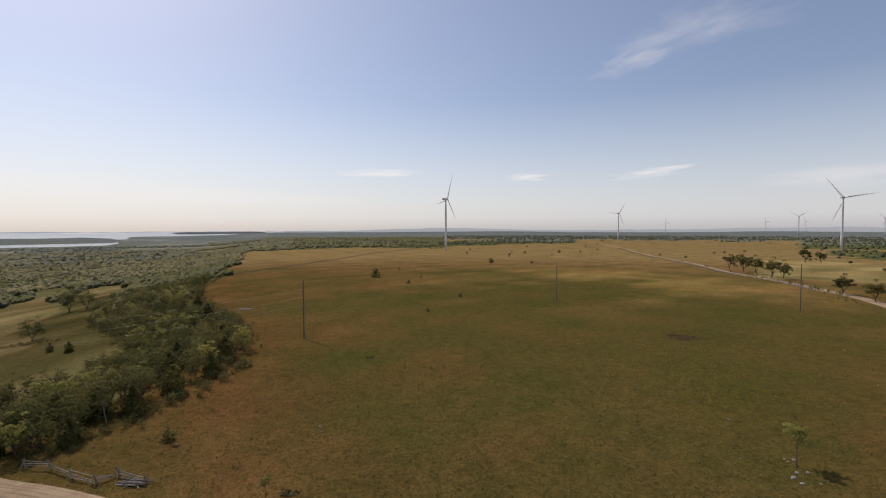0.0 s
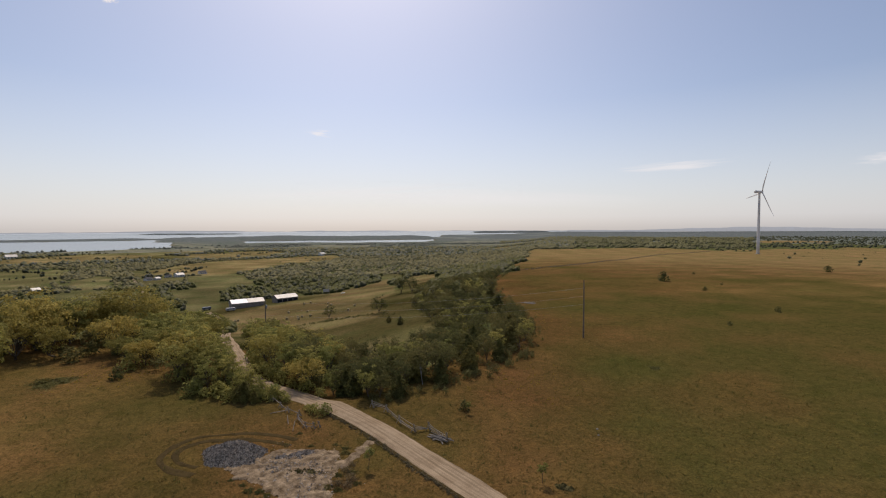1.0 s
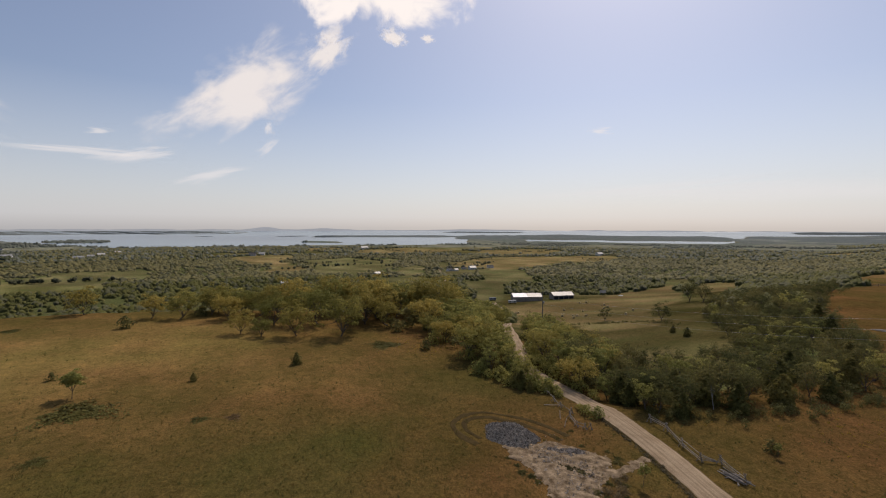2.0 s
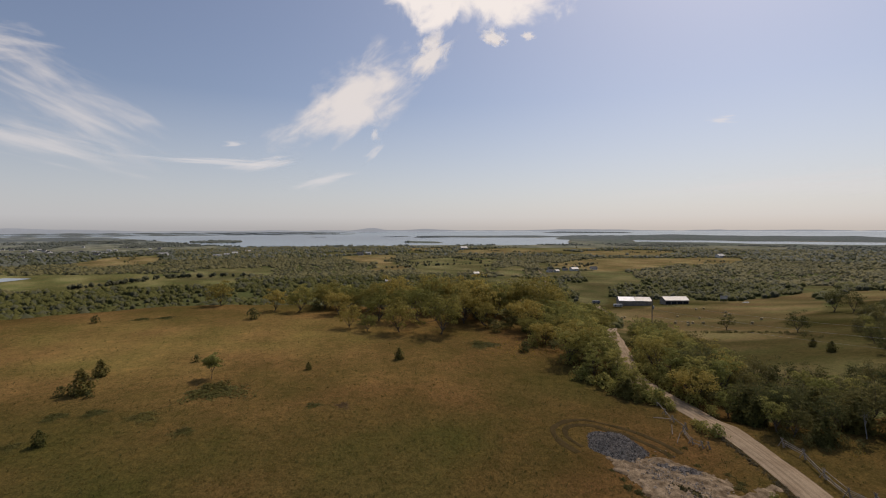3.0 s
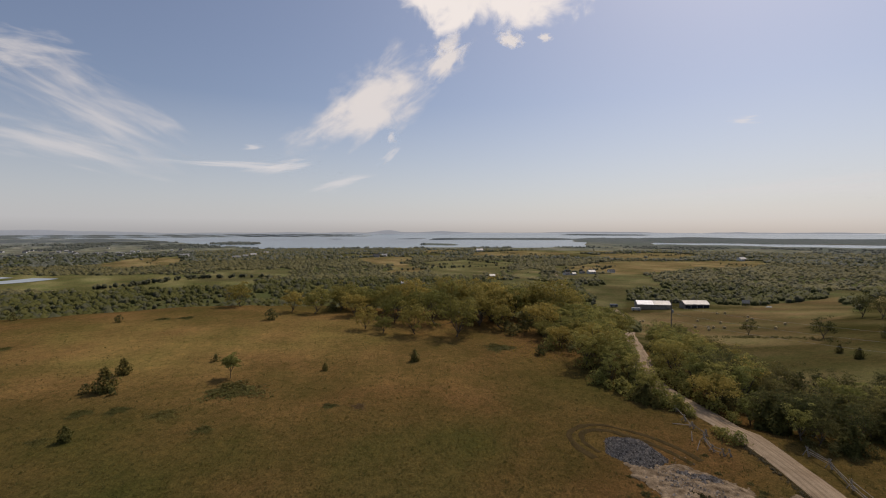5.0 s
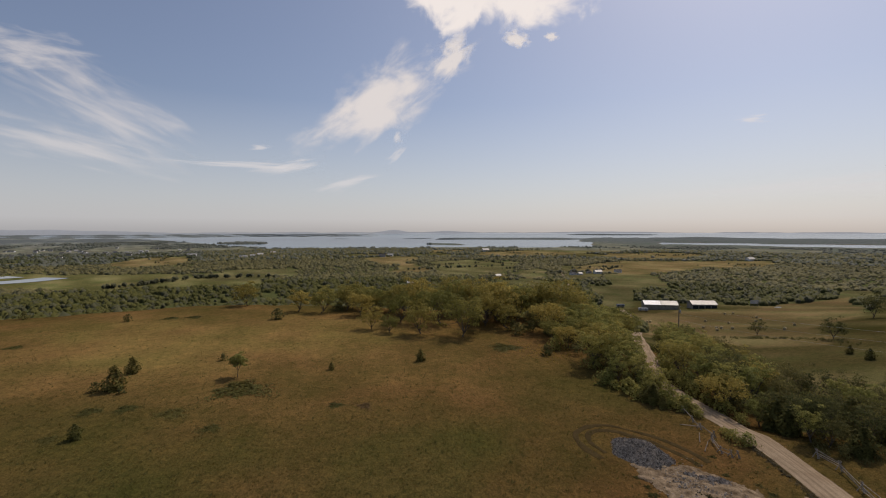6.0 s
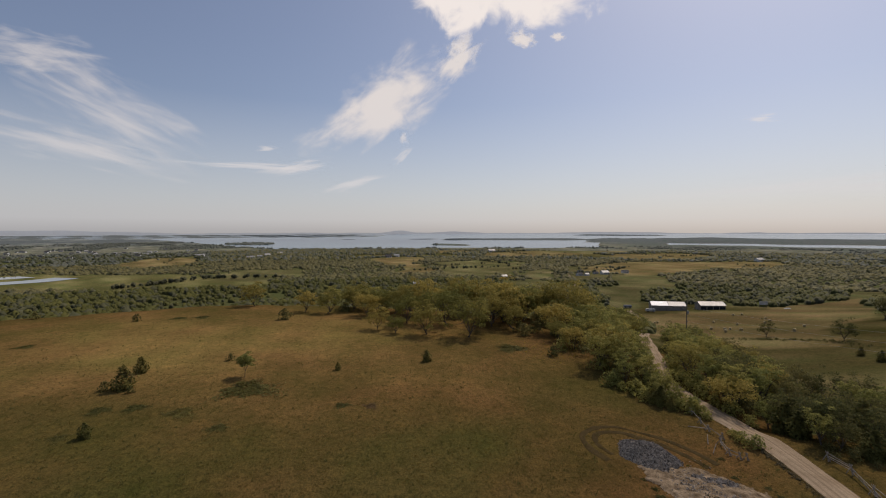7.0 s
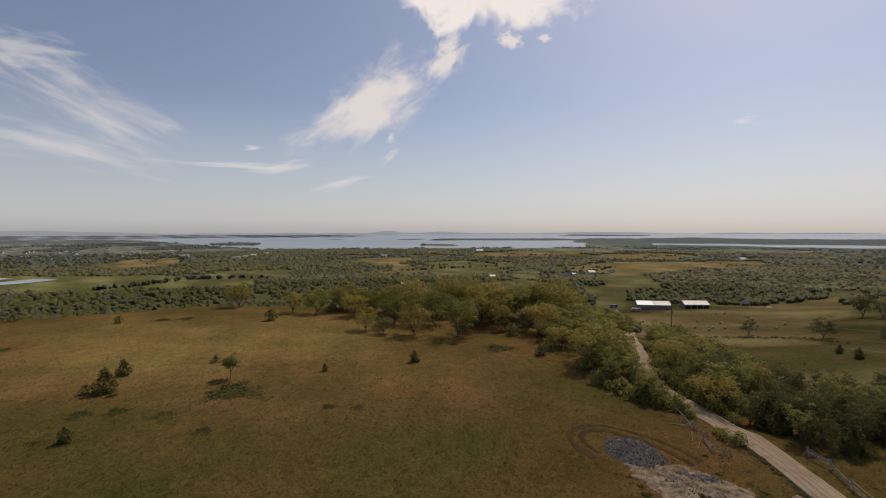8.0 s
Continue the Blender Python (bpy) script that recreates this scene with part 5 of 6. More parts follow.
def far_fence(pts, label, seed):
    """A long old rail fence seen from afar: panels set zigzag, in one mesh."""
    rng = np.random.default_rng(seed)
    segs = []
    for (ax, ay), (bx, by) in zip(pts, pts[1:]):
        n = max(1, int(math.hypot(bx - ax, by - ay) / 3.6))
        q = [(ax + (bx - ax) * k / n + rng.uniform(-0.7, 0.7), ay + (by - ay) * k / n + rng.uniform(-0.7, 0.7)) for k in range(n + 1)]
        for p, s in zip(q, q[1:]):
            zp, zs = float(ground_z(*p)), float(ground_z(*s))
            segs.append(((*p, zp - 0.3), (*p, zp + 1.5), 0.13, 0.10))
            for h in (0.4, 0.8, 1.2):
                if rng.random() < 0.3:
                    continue
                segs.append(((*p, zp + h), (*s, zs + h), 0.09, 0.09))
    v, f = tubes(segs, 4)
    return tagged(part("rail_fence", np_mesh("rail_fence", v, f), POLE_WOOD), label, "fence", "old cedar fences", kind="stuff")


far_fence([(-140.6, 309.7), (-129.1, 397.8), (-124.5, 550.9), (-116.7, 766.1), (-63.2, 935)], "long dark old rail fence across the high pasture", 3)
far_fence([(173, 214), (183, 252), (198, 332), (256, 520), (366, 966)], "old rail fence along the plateau road", 4)


# ---- gravel heaps, dirt and ruts ----
def mound(name, x, y, rx, ry, height, mat, loose, label, category, seed, turn=0.0, stones=500, big=0.24):
    """A heap with two uneven crests: a core with loose pieces lying on it."""
    rng = np.random.default_rng(seed)
    n, m = 18, 40

    def shape(t, a):
        w = 1 + 0.10 * np.sin(2 * a + seed) + 0.07 * np.sin(5 * a + 2 * seed)
        px, py = t * rx * w * np.cos(a), t * ry * w * np.sin(a)
        h = (1 - np.minimum(t, 1) ** 1.7) * (1 - 0.42 * np.exp(-((px / rx - 0.08) / 0.24) ** 2 - ((py / ry + 0.2) / 0.8) ** 2))
        h = h * (1 + 0.10 * np.sin(2.3 * px + seed) + 0.10 * np.sin(2.9 * py + 2 * seed))
        return np.stack([px, py, height * h - 0.06 * t], -1)

    T, A = np.meshgrid(np.linspace(0, 1, n + 1), np.linspace(0, 2 * np.pi, m, endpoint=False), indexing="ij")
    V = shape(T, A)
    i, k = np.meshgrid(np.arange(n), np.arange(m), indexing="ij")
    i, k = i.ravel(), k.ravel()
    F = np.stack([(i + 1) * m + k, (i + 1) * m + (k + 1) % m, i * m + (k + 1) % m, i * m + k], 1)
    ob = thing(name, x, y, label, category, turn=turn)
    part("core", np_mesh("core", V.reshape(-1, 3), F, True), mat, ob)
    tv = np.array([(1, 0, 0), (-1, 0, 0), (0, 1, 0), (0, -1, 0), (0, 0, 1), (0, 0, -1)], float)
    tf = np.array([(0, 2, 4), (2, 1, 4), (1, 3, 4), (3, 0, 4), (2, 0, 5), (1, 2, 5), (3, 1, 5), (0, 3, 5)])
    P = shape(np.sqrt(rng.random(stones)) * 1.06, rng.uniform(0, 2 * np.pi, stones))
    s = 0.05 + (big - 0.05) * rng.random((stones, 1, 1)) ** 2.2
    W = (tv[None] * rng.uniform(0.6, 1.3, (stones, 6, 1)) * s + P[:, None]).reshape(-1, 3)
    G = (tf[None] + (np.arange(stones) * 6)[:, None, None]).reshape(-1, 3)
    st = part("rubble", np_mesh("rubble", W, G), loose, ob, "loose broken pieces")
    st["kind"] = "stuff"
    return ob


mound("gravel_pile", -54.9, 33.0, 3.9, 3.3, 1.3, CRUSHED_STONE, BROKEN_STONE, "heap of blue-grey crushed stone on the pasture", "gravel pile", 3, 35, 4600, 0.19)
mound("gravel_pile", -47.6, 38.0, 2.1, 1.2, 0.38, CRUSHED_STONE, BROKEN_STONE, "low spread heap of grey crushed stone on bare dirt", "gravel pile", 6, 50, 800, 0.2)
mound("gravel_pile", -49.2, 36.0, 0.8, 0.5, 0.22, CRUSHED_STONE, BROKEN_STONE, "low spread heap of grey crushed stone on bare dirt", "gravel pile", 7, 50, 160, 0.2)
mound("earth_heap", -44.2, 35.4, 2.3, 0.7, 0.3, WEEDY_EARTH, WEEDY_EARTH, "small ridge of turned dark earth on the dirt", "heap", 9, 38, 220)

DIRT_EDGE = [(-52.6, 30.2), (-51.6, 32.6), (-51.6, 35.0), (-51.4, 36.9), (-49.2, 38.2), (-46.7, 40.5), (-45.2, 41.2), (-43.8, 40.6), (-43.2, 39.6), (-42.3, 40.9),
             (-42.6, 43.0), (-43.5, 46.4), (-42.4, 46.2), (-41.5, 42.9), (-41.2, 40.1), (-40.9, 37.5), (-40.5, 36.1), (-39.6, 34.8), (-38.2, 34.6), (-37.0, 33.8),
             (-30, 28), (-24, 20), (-28, 17), (-36, 26), (-42.1, 30.3), (-43.5, 30.9), (-45.3, 30.5), (-48.1, 30.4), (-51.2, 29.9)]


def dirt_patch():
    """Bare ground churned by wheels: a torn outline, ridges and clods."""
    g = 0.2
    xs, ys = np.arange(-55, -22, g), np.arange(15, 48, g)
    X, Y = np.meshgrid(xs, ys, indexing="ij")
    wx, wy = X + 0.5 * swell(X, Y, 1.6, 3) + 0.3 * swell(X, Y, 0.5, 5), Y + 0.5 * swell(X, Y, 1.6, 6) + 0.3 * swell(X, Y, 0.5, 8)
    hit = np.zeros(X.shape, bool)
    for (ax, ay), (bx, by) in zip(DIRT_EDGE, DIRT_EDGE[1:] + DIRT_EDGE[:1]):
        if ay == by:
            continue
        hit ^= ((ay > wy) != (by > wy)) & (wx < (bx - ax) * (wy - ay) / (by - ay) + ax)
    core = hit.astype(float)
    for _ in range(10):
        core = (core + np.roll(core, 1, 0) + np.roll(core, -1, 0) + np.roll(core, 1, 1) + np.roll(core, -1, 1)) / 5
    torn = core + 0.26 * swell(X, Y, 0.55, 3) + 0.16 * swell(X, Y, 0.23, 5)
    hit = torn > 0.5
    core = smooth(0.5, 0.95, torn)
    across = (X * 0.62 + Y * 0.78) + 0.5 * swell(X, Y, 4, 1)
    rut = 0.07 * np.sin(across * 4.2) * (0.5 + 0.5 * swell(X, Y, 3, 7))
    rng = np.random.default_rng(4)
    Z = ground_z(X, Y) + 0.02 + core * (0.12 + np.maximum(0.10 * swell(X, Y, 1.3, 9) + 0.05 * swell(X, Y, 0.4, 2) + rut + 0.03 * rng.normal(size=X.shape), -0.09))
    i, j = np.nonzero(hit[:-1, :-1])
    m = len(ys)
    F = np.stack([i * m + j, (i + 1) * m + j, (i + 1) * m + j + 1, i * m + j + 1], 1)
    used, inv = np.unique(F, return_inverse=True)
    V = np.stack([X, Y, Z], 2).reshape(-1, 3)[used]
    me = np_mesh("dirt_patch", V, inv.reshape(F.shape), True)
    return tagged(part("dirt_patch", me, BARE_DIRT), "bare pale churned dirt worn through the grass", "dirt", kind="structure")


dirt_patch()


def loose_stones(name, a, b, spread, count, low, high, mat, label, seed):
    """Broken stones strewn along a line on the bare ground."""
    rng = np.random.default_rng(seed)
    t = rng.random(count)
    x, y = (a[k] + (b[k] - a[k]) * t + rng.normal(size=count) * spread for k in (0, 1))
    tv = np.array([(1, 0, 0), (-1, 0, 0), (0, 1, 0), (0, -1, 0), (0, 0, 0.7), (0, 0, -0.7)], float)
    tf = np.array([(0, 2, 4), (2, 1, 4), (1, 3, 4), (3, 0, 4)])
    size = low + (high - low) * rng.random(count) ** 3
    W = tv[None] * rng.uniform(0.6, 1.3, (count, 6, 1)) * size[:, None, None]
    W = W + np.stack([x, y, ground_z(x, y) + 0.14], 1)[:, None]
    F = (tf[None] + (np.arange(count) * 6)[:, None, None]).reshape(-1, 3)
    return tagged(part(name, np_mesh(name, W.reshape(-1, 3), F), mat), label, "stones", kind="stuff")


loose_stones("loose_stones", (-50, 34), (-42, 36), 1.6, 1100, 0.03, 0.16, BROKEN_STONE, "broken grey stones strewn over the bare dirt", 61)
loose_stones("loose_stones", (-44, 35), (-31, 25), 1.5, 900, 0.03, 0.14, BROKEN_STONE, "small stones and clods on the churned dirt", 62)
BRUSH = [bush_mesh(150 + k, 1.0, 3.0, 900, 0.075, lumpy=0.9) for k in range(2)]
WEED = [spreading_mesh(153 + k, 3.6, 1300, 0.11) for k in range(3)]
for me in BRUSH:
    me.materials.append(DRY_BRUSH)
for me in WEED:
    me.materials.append(DARK_LEAF)
# a heap of dry brush, put together from low bush meshes
for x, y, h in ((-39.1, 36.0, 0.55), (-38.6, 37.6, 0.65), (-37.9, 36.4, 0.5), (-40.2, 38.6, 0.5), (-40.7, 40.0, 0.45), (-44.2, 35.6, 0.3)):
    bush(BRUSH, "dry_shrub", x, y, h, "low piece of a dry brown brush heap beside the bare dirt", "dry shrubs")
for x, y, h in ((-39.6, 34.9, 0.5), (-38.2, 35.2, 0.45), (-40.4, 37.4, 0.4), (-37.4, 37.4, 0.4), (-39.4, 38.9, 0.4), (-46.0, 29.3, 0.5), (-44.9, 29.9, 0.45), (-43.6, 30.0, 0.4), (-47.6, 29.6, 0.35),
                (-49.6, 29.4, 0.3), (-50.6, 36.6, 0.3), (-43.6, 41.6, 0.5), (-44.4, 42.4, 0.4), (-51.5, 38.5, 0.3), (-48.6, 40.2, 0.35), (-46.2, 42.4, 0.35), (-52.6, 41.6, 0.35)):
    bush(WEED, "weed_clump", x, y, h, "low dark clump of weeds at the edge of the bare dirt", "weed clumps")
# weeds along the ditch edge
vt = wood_rng.random(420) ** 1.1
VERGE = np.array([(-54.5, 48.2), (-52.0, 48.0), (-48.0, 47.4), (-42.6, 46.2), (-38.1, 45.0), (-33.8, 43.6), (-30.1, 42.7), (-26.0, 41.6), (-18, 39.2)])
vx, vy = (np.interp(vt * 8, np.arange(9), VERGE[:, k]) + wood_rng.normal(size=420) * 0.22 for k in (0, 1))
vh = wood_rng.uniform(0.1, 0.36, 420)
scatter("verge_weeds", FINE, vx, vy, vh, vh * 1.7, DRY_BRUSH, "dry brown weeds along the ditch edge of the gravel road", "weeds", 77, 0.05)
RUT_LABEL = "dark curved wheel rut pressed into the pasture"
ribbon("wheel_rut", [(-54.1, 27.4), (-57.5, 26.4), (-61.0, 26.9), (-62.9, 29.6), (-62.8, 32.6), (-60.9, 34.9), (-58.0, 37.6), (-54.4, 39.4), (-51.4, 40.2)], 0.85, DARK_SOIL, RUT_LABEL, "rut", 0.05, 0.5, "structure", 0.03, 0.25)
ribbon("wheel_rut", [(-55.4, 28.6), (-58.2, 27.9), (-60.6, 28.6), (-61.5, 30.4), (-60.8, 32.9), (-59.2, 34.2), (-57.2, 36.0), (-53.6, 37.8), (-50.8, 38.6)], 0.85, DARK_SOIL, RUT_LABEL, "rut", 0.05, 0.5, "structure", 0.03, 0.25)
ribbon("road_verge", [(-14.3, 38.4), (-25.8, 41.9), (-32.6, 43.6), (-38.4, 45.3), (-45.3, 47.2), (-52.2, 48.3), (-56.8, 48.6)], 0.5, DARK_SOIL, "dark weedy ditch edge beside the gravel road", "verge", 0.08, 0.5, "structure", 0.03, 0.3)
ribbon("pond", [(-590, -475), (-609.1, -462.1), (-637.1, -444.6), (-677.2, -432.1)], 40, POND_WATER, "narrow still pond in the green fields", "pond", 0.5, 6.0)
ribbon("pond", [(-650, -530), (-678.5, -514.5), (-704.2, -500.5)], 46, POND_WATER, "narrow still pond in the green fields", "pond", 0.5, 6.0)


def stone(x, y, size, seed):
    rng = random.Random(seed)
    bm = bmesh.new()
    bmesh.ops.create_icosphere(bm, subdivisions=2, radius=size)
    for v in bm.verts:
        v.co = Vector((v.co.x * 1.3, v.co.y, v.co.z * 0.6)) * rng.uniform(0.8, 1.2)
    ob = part("stone", bm, LIMESTONE, m=pose(x, y, float(ground_z(x, y)) + size * 0.15, 0, 0, rng.uniform(0, 360)))
    return tagged(ob, "pale weathered limestone boulder lying in the grass", "stone", "field stones")


for k in range(15):
    q = random.Random(k)
    cx, cy = ((41.3, 51.4), (41.9, 54.6), (-18, 66.4), (36.6, 54.1), (43.1, 67.1))[(0, 0, 0, 1, 1, 0, 2, 2, 3, 4, 4)[k % 11]]
    stone(cx + q.gauss(0, 0.9), cy + q.gauss(0, 0.8), q.uniform(0.08, 0.24), k)


# ---- barns, houses and what stands round them ----
def gable(bm_w, bm_r, length, depth, wall, ridge, over=0.4):
    """Walls and a two-sided roof, centred, the long side along x."""
    hx, hy = length / 2, depth / 2
    base = [(-hx, -hy), (hx, -hy), (hx, hy), (-hx, hy)]
    lo, hi = [bm_w.verts.new((*p, -0.6)) for p in base], [bm_w.verts.new((*p, wall)) for p in base]
    for k in range(4):
        bm_w.faces.new((lo[k], lo[(k + 1) % 4], hi[(k + 1) % 4], hi[k]))
    ga, gb = bm_w.verts.new((-hx, 0, ridge - 0.08)), bm_w.verts.new((hx, 0, ridge - 0.08))
    bm_w.faces.new((hi[3], ga, hi[0]))
    bm_w.faces.new((hi[1], gb, hi[2]))
    slope = (ridge - wall) / hy
    for s in (-1, 1):
        y0, z0 = s * (hy + over), wall - slope * over
        top = [(-hx - over, y0, z0), (hx + over, y0, z0), (hx + over, 0, ridge), (-hx - over, 0, ridge)]
        up = [bm_r.verts.new((x, y, z + 0.14)) for x, y, z in top]
        dn = [bm_r.verts.new((x, y, z)) for x, y, z in top]
        bm_r.faces.new(up if s < 0 else up[::-1])
        bm_r.faces.new(dn[::-1] if s < 0 else dn)
        for k in range(4):
            q = (up[k], up[(k + 1) % 4], dn[(k + 1) % 4], dn[k])
            bm_r.faces.new(q[::-1] if s < 0 else q)


def barn(a, b, depth, wall, ridge, label, bays, open_front, split):
    ax, ay, bx, by = *a, *b
    length = math.hypot(bx - ax, by - ay)
    turn = math.degrees(math.atan2(by - ay, bx - ax))
    # the front faces the pasture, the body lies behind it
    nx, ny = -(by - ay) / length, (bx - ax) / length
    if nx * -ax + ny * -ay > 0:
        nx, ny = -nx, -ny
    cx, cy = (ax + bx) / 2 + nx * depth / 2, (ay + by) / 2 + ny * depth / 2
    ob = thing("barn", cx, cy, label, "barn", "barns", turn=turn)
    front = -1 if (Matrix.Rotation(radians(turn), 2) @ Vector((0, -1))).dot(Vector((-cx, -cy))) > 0 else 1
    bw, br = bmesh.new(), bmesh.new()
    gable(bw, br, length, depth, wall, ridge)
    body = part("wall", bw, BARN_WALL, ob)
    if split:
        bright = bmesh.new()
        bright.from_mesh(from_bm("roof", br))
        dull = bright.copy()
        for half, side in ((bright, 1), (dull, -1)):
            bmesh.ops.bisect_plane(half, geom=half.verts[:] + half.edges[:] + half.faces[:], plane_co=(0, 0, 0), plane_no=(side, 0, 0), clear_outer=True)
        part("roof", bright, ROOF_WHITE, ob, "bright pale sheet-metal roof")
        part("roof", dull, ROOF_DULL, ob, "duller tan-grey sheet-metal roof")
    else:
        part("roof", br, ROOF_DULL, ob, "dull pale sheet-metal roof")
    # open bays are dark panels on the wall, in place of the shade inside
    for k in range(bays):
        x = (k + 0.5) / bays * length - length / 2
        bm = bmesh.new()
        box(bm, x, front * (depth / 2 + 0.03), (1.3 if open_front else 1.1), length / bays * (0.86 if open_front else 0.4), 0.12, 2.6 if open_front else 2.2)
        part("bay_shade_panel" if open_front else "door", bm, DARK_GLASS if open_front else BARN_WALL, body, "dark panel for the shade inside an open bay" if open_front else "board sliding door")
    if split:
        bm = bmesh.new()
        box(bm, 0, front * (depth / 4), (wall + ridge) / 2 + 0.12, 0.25, depth / 2 + 0.6, 0.12)
        bmesh.ops.rotate(bm, verts=bm.verts, cent=(0, front * depth / 4, (wall + ridge) / 2 + 0.12), matrix=Matrix.Rotation(-front * math.atan2(ridge - wall, depth / 2), 3, "X"))
        part("roof_seam", bm, BARN_WALL, ob, "dark seam between two roof sheets")
    return ob


barn((-330.3, 200.6), (-322.9, 223.4), 10.5, 4.0, 6.3, "long low barn with a bright pale metal roof in two lengths", 5, False, True)
barn((-321.8, 234.6), (-318.0, 252.2), 10.0, 3.5, 5.7, "low open-fronted barn with a pale metal roof", 4, True, False)

HOUSE_W, HOUSE_R = bmesh.new(), bmesh.new()
gable(HOUSE_W, HOUSE_R, 12, 8, 3.4, 6.0)
HOUSE_W, HOUSE_R = from_bm("wall", HOUSE_W), from_bm("roof", HOUSE_R)
HOUSE_W.materials.append(HOUSE_WALL)
ROOF_A = HOUSE_R
ROOF_B = HOUSE_R.copy()
ROOF_A.materials.append(ROOF_DARK)
ROOF_B.materials.append(ROOF_DULL)
bm = bmesh.new()
box(bm, 0, -4.03, 1.7, 1.6, 0.08, 1.3)
HOUSE_WIN = from_bm("window", bm)
HOUSE_WIN.materials.append(DARK_GLASS)
house_rng = random.Random(21)


def house(x, y, scale, pale, label, group):
    ob = thing("house", x, y, label, "house", group, turn=house_rng.uniform(-25, 25) + 100, scale=scale)
    w = part("wall", HOUSE_W, None, ob)
    part("roof", ROOF_B if pale else ROOF_A, None, ob)
    for dx in (-3.5, 0.2, 3.6):
        part("window", HOUSE_WIN, None, w, m=pose(dx, 0, 0))
    return ob


for x, y, s, pale in ((-537.3, 32.4, 0.6, True), (-612.6, 156.5, 0.7, True), (-621.3, 267.4, 0.7, False), (-632.6, 310.2, 0.9, True), (-656.3, 354.0, 0.8, False), (-618.3, 276.6, 0.6, True),
                      (-660, 285, 0.7, False), (-640, 300, 0.6, False), (-856.4, 750.6, 1.3, True), (-1109.4, 0.3, 1.2, False), (-1130.1, 20, 1.0, True), (-1343, 304.9, 1.6, True)):
    house(x, y, s, pale, "farmhouse or shed with a %s roof on the plain" % ("pale metal" if pale else "dark shingle"), "farmsteads")
for x, y in ((-1130, -318), (-1168, -311), (-1142, -330), (-1214, -305), (-1316, -297), (-1142, -234), (-1239, -485), (-1216, -464), (-1580, -645), (-1295, -645), (-1317, -643)):
    house(x, y, house_rng.uniform(0.6, 1.1), True, "pale village building among trees", "village")
for k in range(46):
    x, y = (float(v) for v in polar(house_rng.uniform(1350, 2000), house_rng.uniform(111, 130)))
    house(x, y, house_rng.uniform(0.6, 1.0), house_rng.random() < 0.2, "small town house among dark trees", "distant town")


def trailer(x, y, length, turn, mat, label):
    ob = thing("parked_trailer", x, y, label, "trailer", "parked vehicles", turn=turn)
    bm = bmesh.new()
    box(bm, 0, 0, 1.55, length, 2.2, 1.9, bevel=0.25)
    body = part("body", bm, mat, ob)
    for dx in (-0.3, 0.28):
        bm = bmesh.new()
        box(bm, dx * length, 0, 1.8, length * 0.2, 2.24, 0.6, bevel=0.02)
        part("window", bm, DARK_GLASS, body)
    for dx in (-0.28, 0.3):
        for s in (-1, 1):
            v, f = tubes([((dx * length, s * 0.85, 0.36), (dx * length, s * 1.08, 0.36), 0.36, 0.36), ((dx * length, s * 1.08, 0.36), (dx * length, s * 1.09, 0.36), 0.36, 0.02)], 14)
            part("wheel", np_mesh("wheel", v, f, True), RUBBER, ob)
    return ob


trailer(-323.6, 195.2, 6.5, 72, TARP, "pale box trailer parked before the barn")
trailer(-345.5, 189.0, 6.0, 80, VAN_PAINT, "grey van parked at the farm lane")
board = thing("sign_board", -319.4, 284.5, "pale blank board on posts at the field edge", "sign", turn=60)
bm = bmesh.new()
box(bm, 0, 0, 3.6, 5.2, 0.15, 2.6, bevel=0.03)
part("panel", bm, TARP, board)
for dx in (-2.2, 0, 2.2):
    v, f = tubes([((dx, 0.15, -0.4), (dx, 0.15, 4.6), 0.1, 0.09)], 8)
    part("post", np_mesh("post", v, f, True), POLE_WOOD, board)
mound("covered_heap", -304.5, 291.0, 2.6, 1.4, 0.9, TARP, TARP, "low heap under a pale cover in the field", "heap", 12, 60, 40)


def bale_mesh():
    bm = revolve([(0.3, -0.62), (0.62, -0.6), (0.68, -0.5), (0.68, 0.5), (0.62, 0.6), (0.3, 0.62)], 18)
    bmesh.ops.rotate(bm, verts=bm.verts, cent=(0, 0, 0), matrix=Matrix.Rotation(radians(90), 3, "X"))
    rng = random.Random(2)
    for v in bm.verts:
        v.co += Vector((rng.gauss(0, 0.02), rng.gauss(0, 0.02), rng.gauss(0, 0.02)))
    return from_bm("round_bale", bm, True)


BALE = bale_mesh()
BALE.materials.append(HAY)
for x, y in ((-282.2, 229.5), (-282.2, 235.6), (-253.6, 193.4), (-225.9, 171.1), (-236.0, 194.5), (-220.0, 174.3), (-218.3, 175.8), (-212.8, 168.9), (-213.1, 177.8), (-254.7, 228.6), (-242.4, 220.3),
             (-236.4, 211.9), (-206.0, 206.3), (-193.3, 188.5), (-268.5, 165.0), (-269.6, 167.6)):
    ob = new("round_bale", BALE)
    ob.matrix_basis = pose(x, y, float(ground_z(x, y)) + 0.62, 0, 0, house_rng.uniform(0, 180))
    tagged(ob, "round weathered straw-brown hay bale on the field", "hay bale", "hay bales")


# ---- grass ----
def tuft_template(rng, blades):
    V, F = [], []
    for k in range(blades):
        a, lean = rng.uniform(0, 2 * np.pi), rng.uniform(0.1, 0.7)
        bx, by = rng.normal() * 0.35, rng.normal() * 0.35
        w = rng.uniform(0.06, 0.13)
        tip = (bx + lean * np.cos(a), by + lean * np.sin(a), rng.uniform(0.5, 1.0))
        V += [(bx - w * np.sin(a), by + w * np.cos(a), 0), (bx + w * np.sin(a), by - w * np.cos(a), 0), tip]
        F.append((3 * k, 3 * k + 1, 3 * k + 2))
    return np.array(V), np.array(F)


TUFTS = [tuft_template(wood_rng, 7) for _ in range(6)]


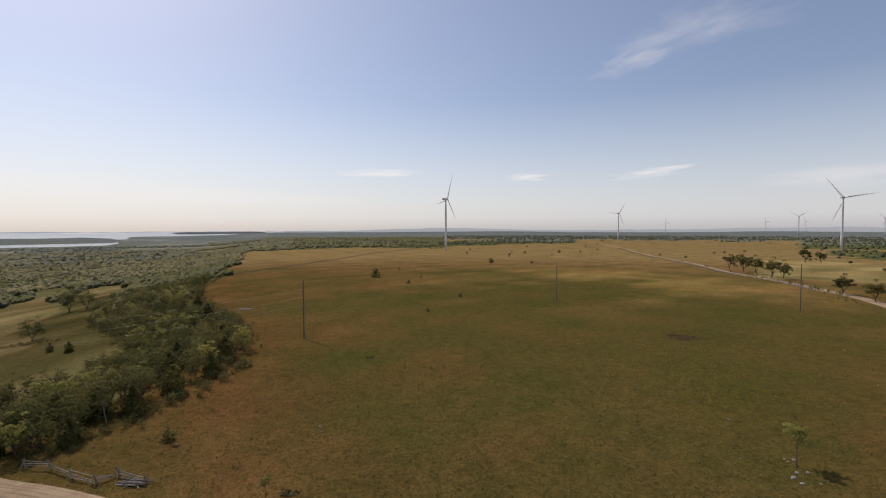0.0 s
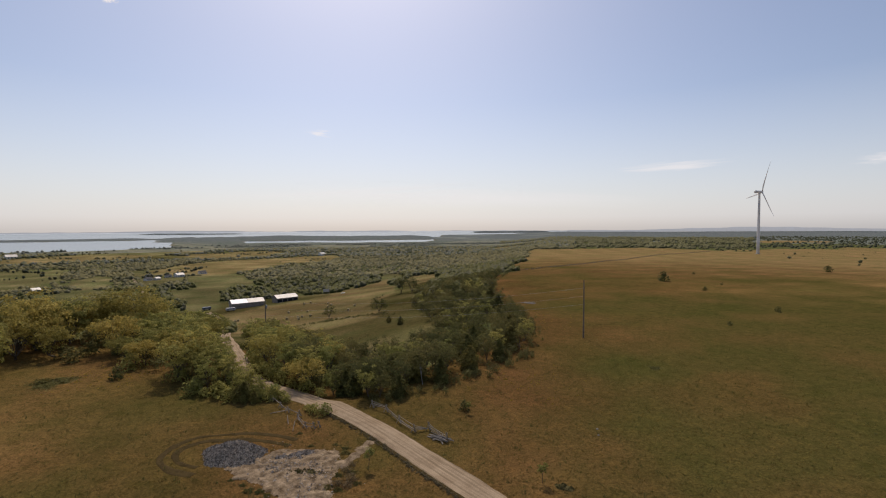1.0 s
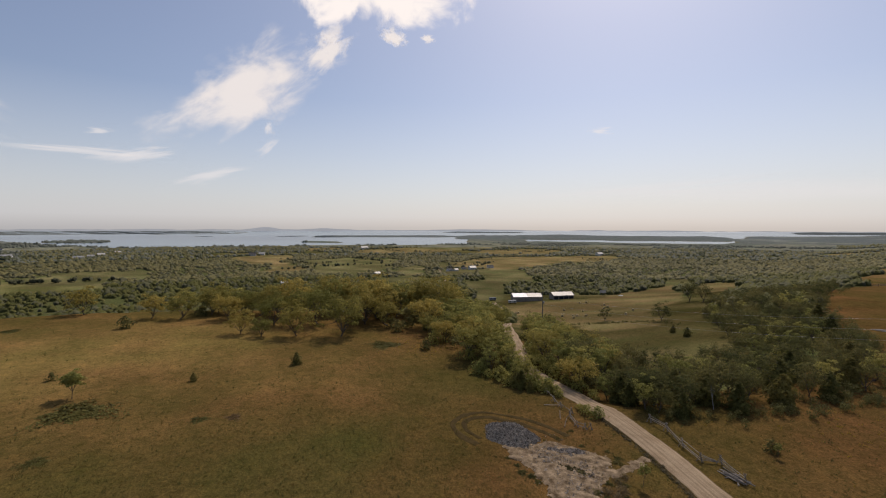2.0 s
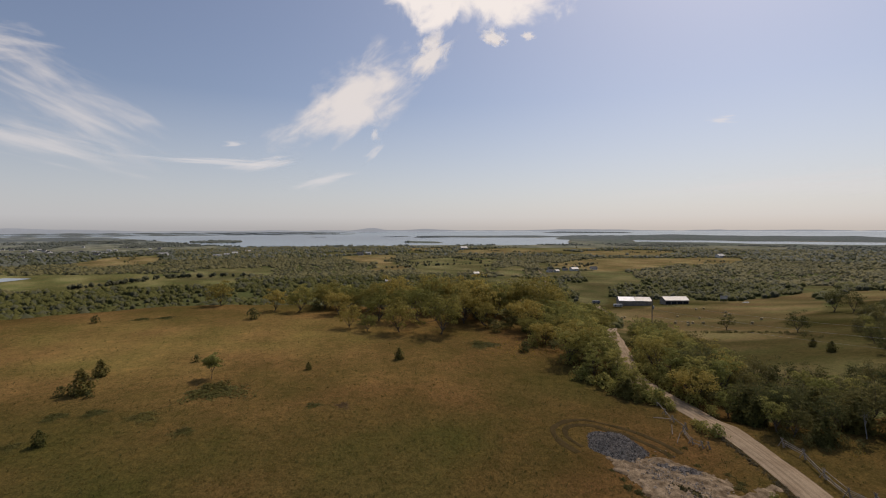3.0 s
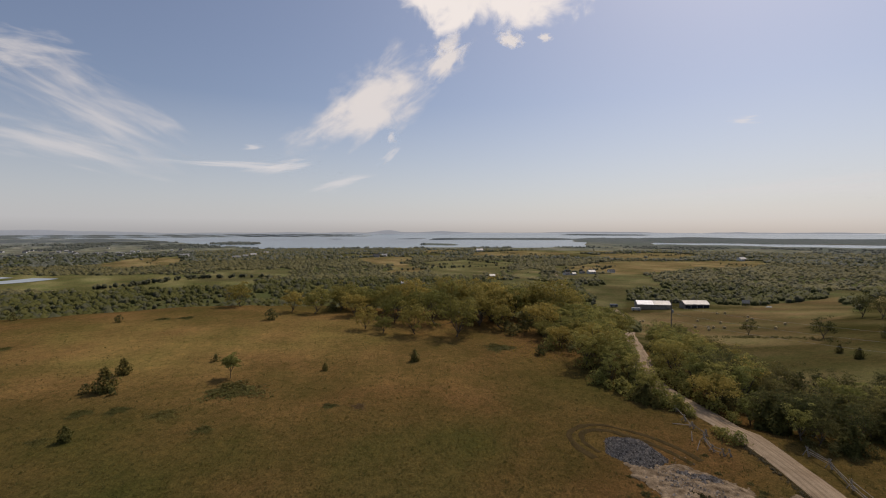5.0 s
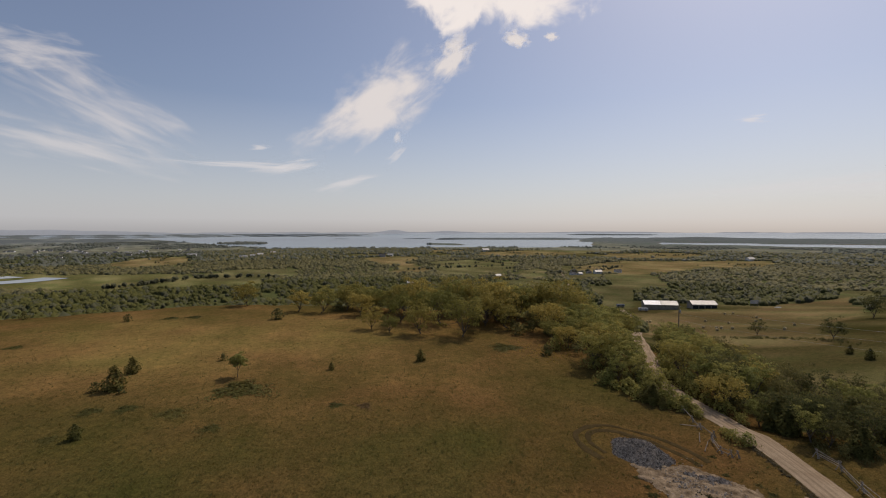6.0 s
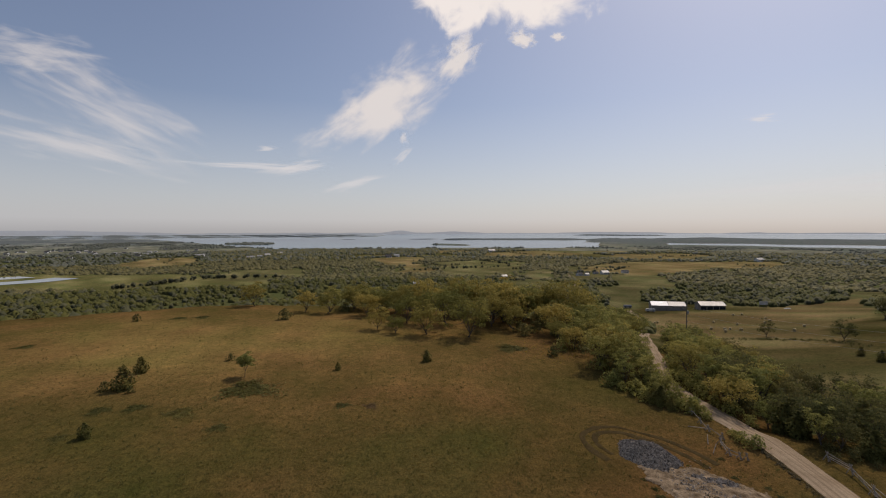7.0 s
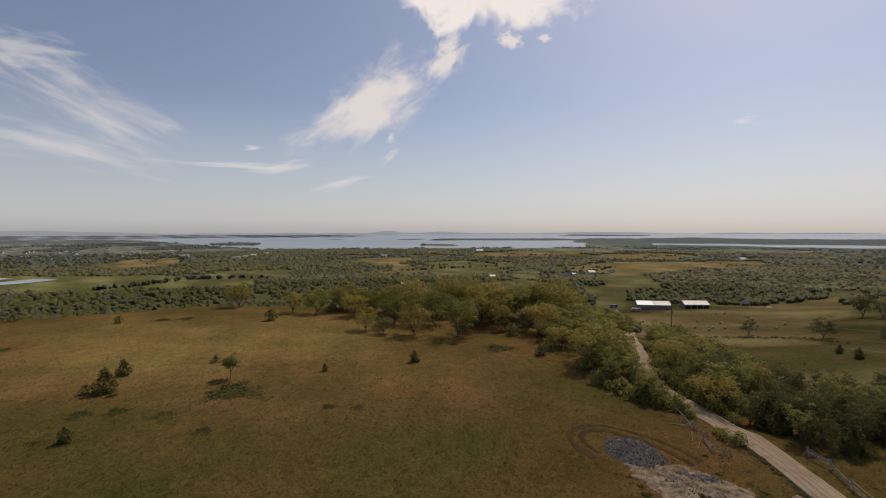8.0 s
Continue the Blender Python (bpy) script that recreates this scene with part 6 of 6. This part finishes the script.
def grass(name, count, r0, r1, b0, b1, low, high, mat, label, seed, centre=None, spread=0.0):
    if centre:
        x, y = centre[0] + wood_rng.normal(size=count) * spread, centre[1] + wood_rng.normal(size=count) * spread
    else:
        b, r = wood_rng.uniform(b0, b1, count), np.exp(wood_rng.uniform(math.log(r0), math.log(r1), count))
        x, y = polar(r, b)
    road = np.array([(5, 32), (-14.5, 40.4), (-25.2, 43.8), (-31.9, 45.7), (-37.9, 47.4), (-44.9, 49.2), (-52.2, 50.3), (-57.6, 50.7), (-63.6, 50.2), (-79.8, 50.8), (-89.7, 55.9), (-141.8, 86.5)])
    near = np.full(len(x), 1e9)
    for (ax, ay), (bx, by) in zip(road, road[1:]):
        k = np.clip(((x - ax) * (bx - ax) + (y - ay) * (by - ay)) / ((bx - ax) ** 2 + (by - ay) ** 2), 0, 1)
        near = np.minimum(near, np.hypot(x - ax - k * (bx - ax), y - ay - k * (by - ay)))
    bare = np.hypot(x + 54.6, y - 33.2) < 4
    for (ax, ay), (bx, by) in (((-53, 31), (-44, 33.5)), ((-44, 33.5), (-37, 29)), ((-37, 29), (-28, 21)), ((-50, 34), (-45, 40))):
        k = np.clip(((x - ax) * (bx - ax) + (y - ay) * (by - ay)) / ((bx - ax) ** 2 + (by - ay) ** 2), 0, 1)
        bare |= np.hypot(x - ax - k * (bx - ax), y - ay - k * (by - ay)) < 2.1
    keep = (near > 2.1) & ~bare & (beyond_edge(x, y) < 5)
    x, y = x[keep], y[keep]
    h = wood_rng.uniform(low, high, len(x))
    scatter(name, TUFTS, x, y, h, h * wood_rng.uniform(0.7, 1.2, len(x)), mat, label, "grass", seed, 0.03)


grass("grass", 38000, 32, 140, -52, 152, 0.12, 0.3, GRASS_BLADE, "dry tawny pasture grass tufts", 41)
grass("weeds", 15000, 34, 170, -52, 152, 0.16, 0.42, DARK_LEAF, "green weed tufts in the pasture", 42)
for k, (cx, cy, sp, n) in enumerate(((43, 70, 5.0, 260), (54, 94, 14, 300), (46, 78, 9, 220), (-103, 37, 5, 160), (-38, 78, 7, 120), (-60, 130, 10, 150))):
    grass("wildflowers", n, 0, 0, 0, 0, 0.2, 0.42, YELLOW_BLOOM, "yellow flowering weeds in the grass", 50 + k, (cx, cy), sp)


# ---- small things near the road and in the pasture ----
plant(SAPLINGS, -38.5, 40.6, 2.6, "lone trees", "thin young tree standing by the dirt track")
plant(SAPLINGS, -19.6, 49.4, 2.4, "lone trees", "thin bare-stemmed young tree near the fence end")
plant(SAPLINGS, -36.5, 61.0, 1.8, "lone trees", "small leafy seedling in the dry grass")
mound("brush_heap", -17.2, 49.9, 1.1, 0.7, 0.35, WEEDY_EARTH, WEEDY_EARTH, "small heap of dark brush in the grass", "heap", 15, 10, 60)
log_heap = thing("rail_heap", -70.5, 161.5, "old grey rails lying in the pasture", "rails")
for k in range(5):
    rail_between(log_heap, "rail", (-2.6 + 0.3 * k, 0.25 * k, 0.12 + 0.05 * k), (2.4 + 0.2 * k, 0.3 * k - 0.3, 0.14 + 0.05 * k), 1.6)
for x, y in ((-60.5, 44.2), (-57.2, 43.2), (-54.8, 42.4)):
    fallen = thing("fallen_rail", x, y, "single grey rail fallen from the old fence", "rail", "old cedar fences", turn=fence_rng.uniform(0, 180))
    rail_between(fallen, "rail", (-1.4, 0, 0.08), (1.4, 0.1, 0.3), 0.8)
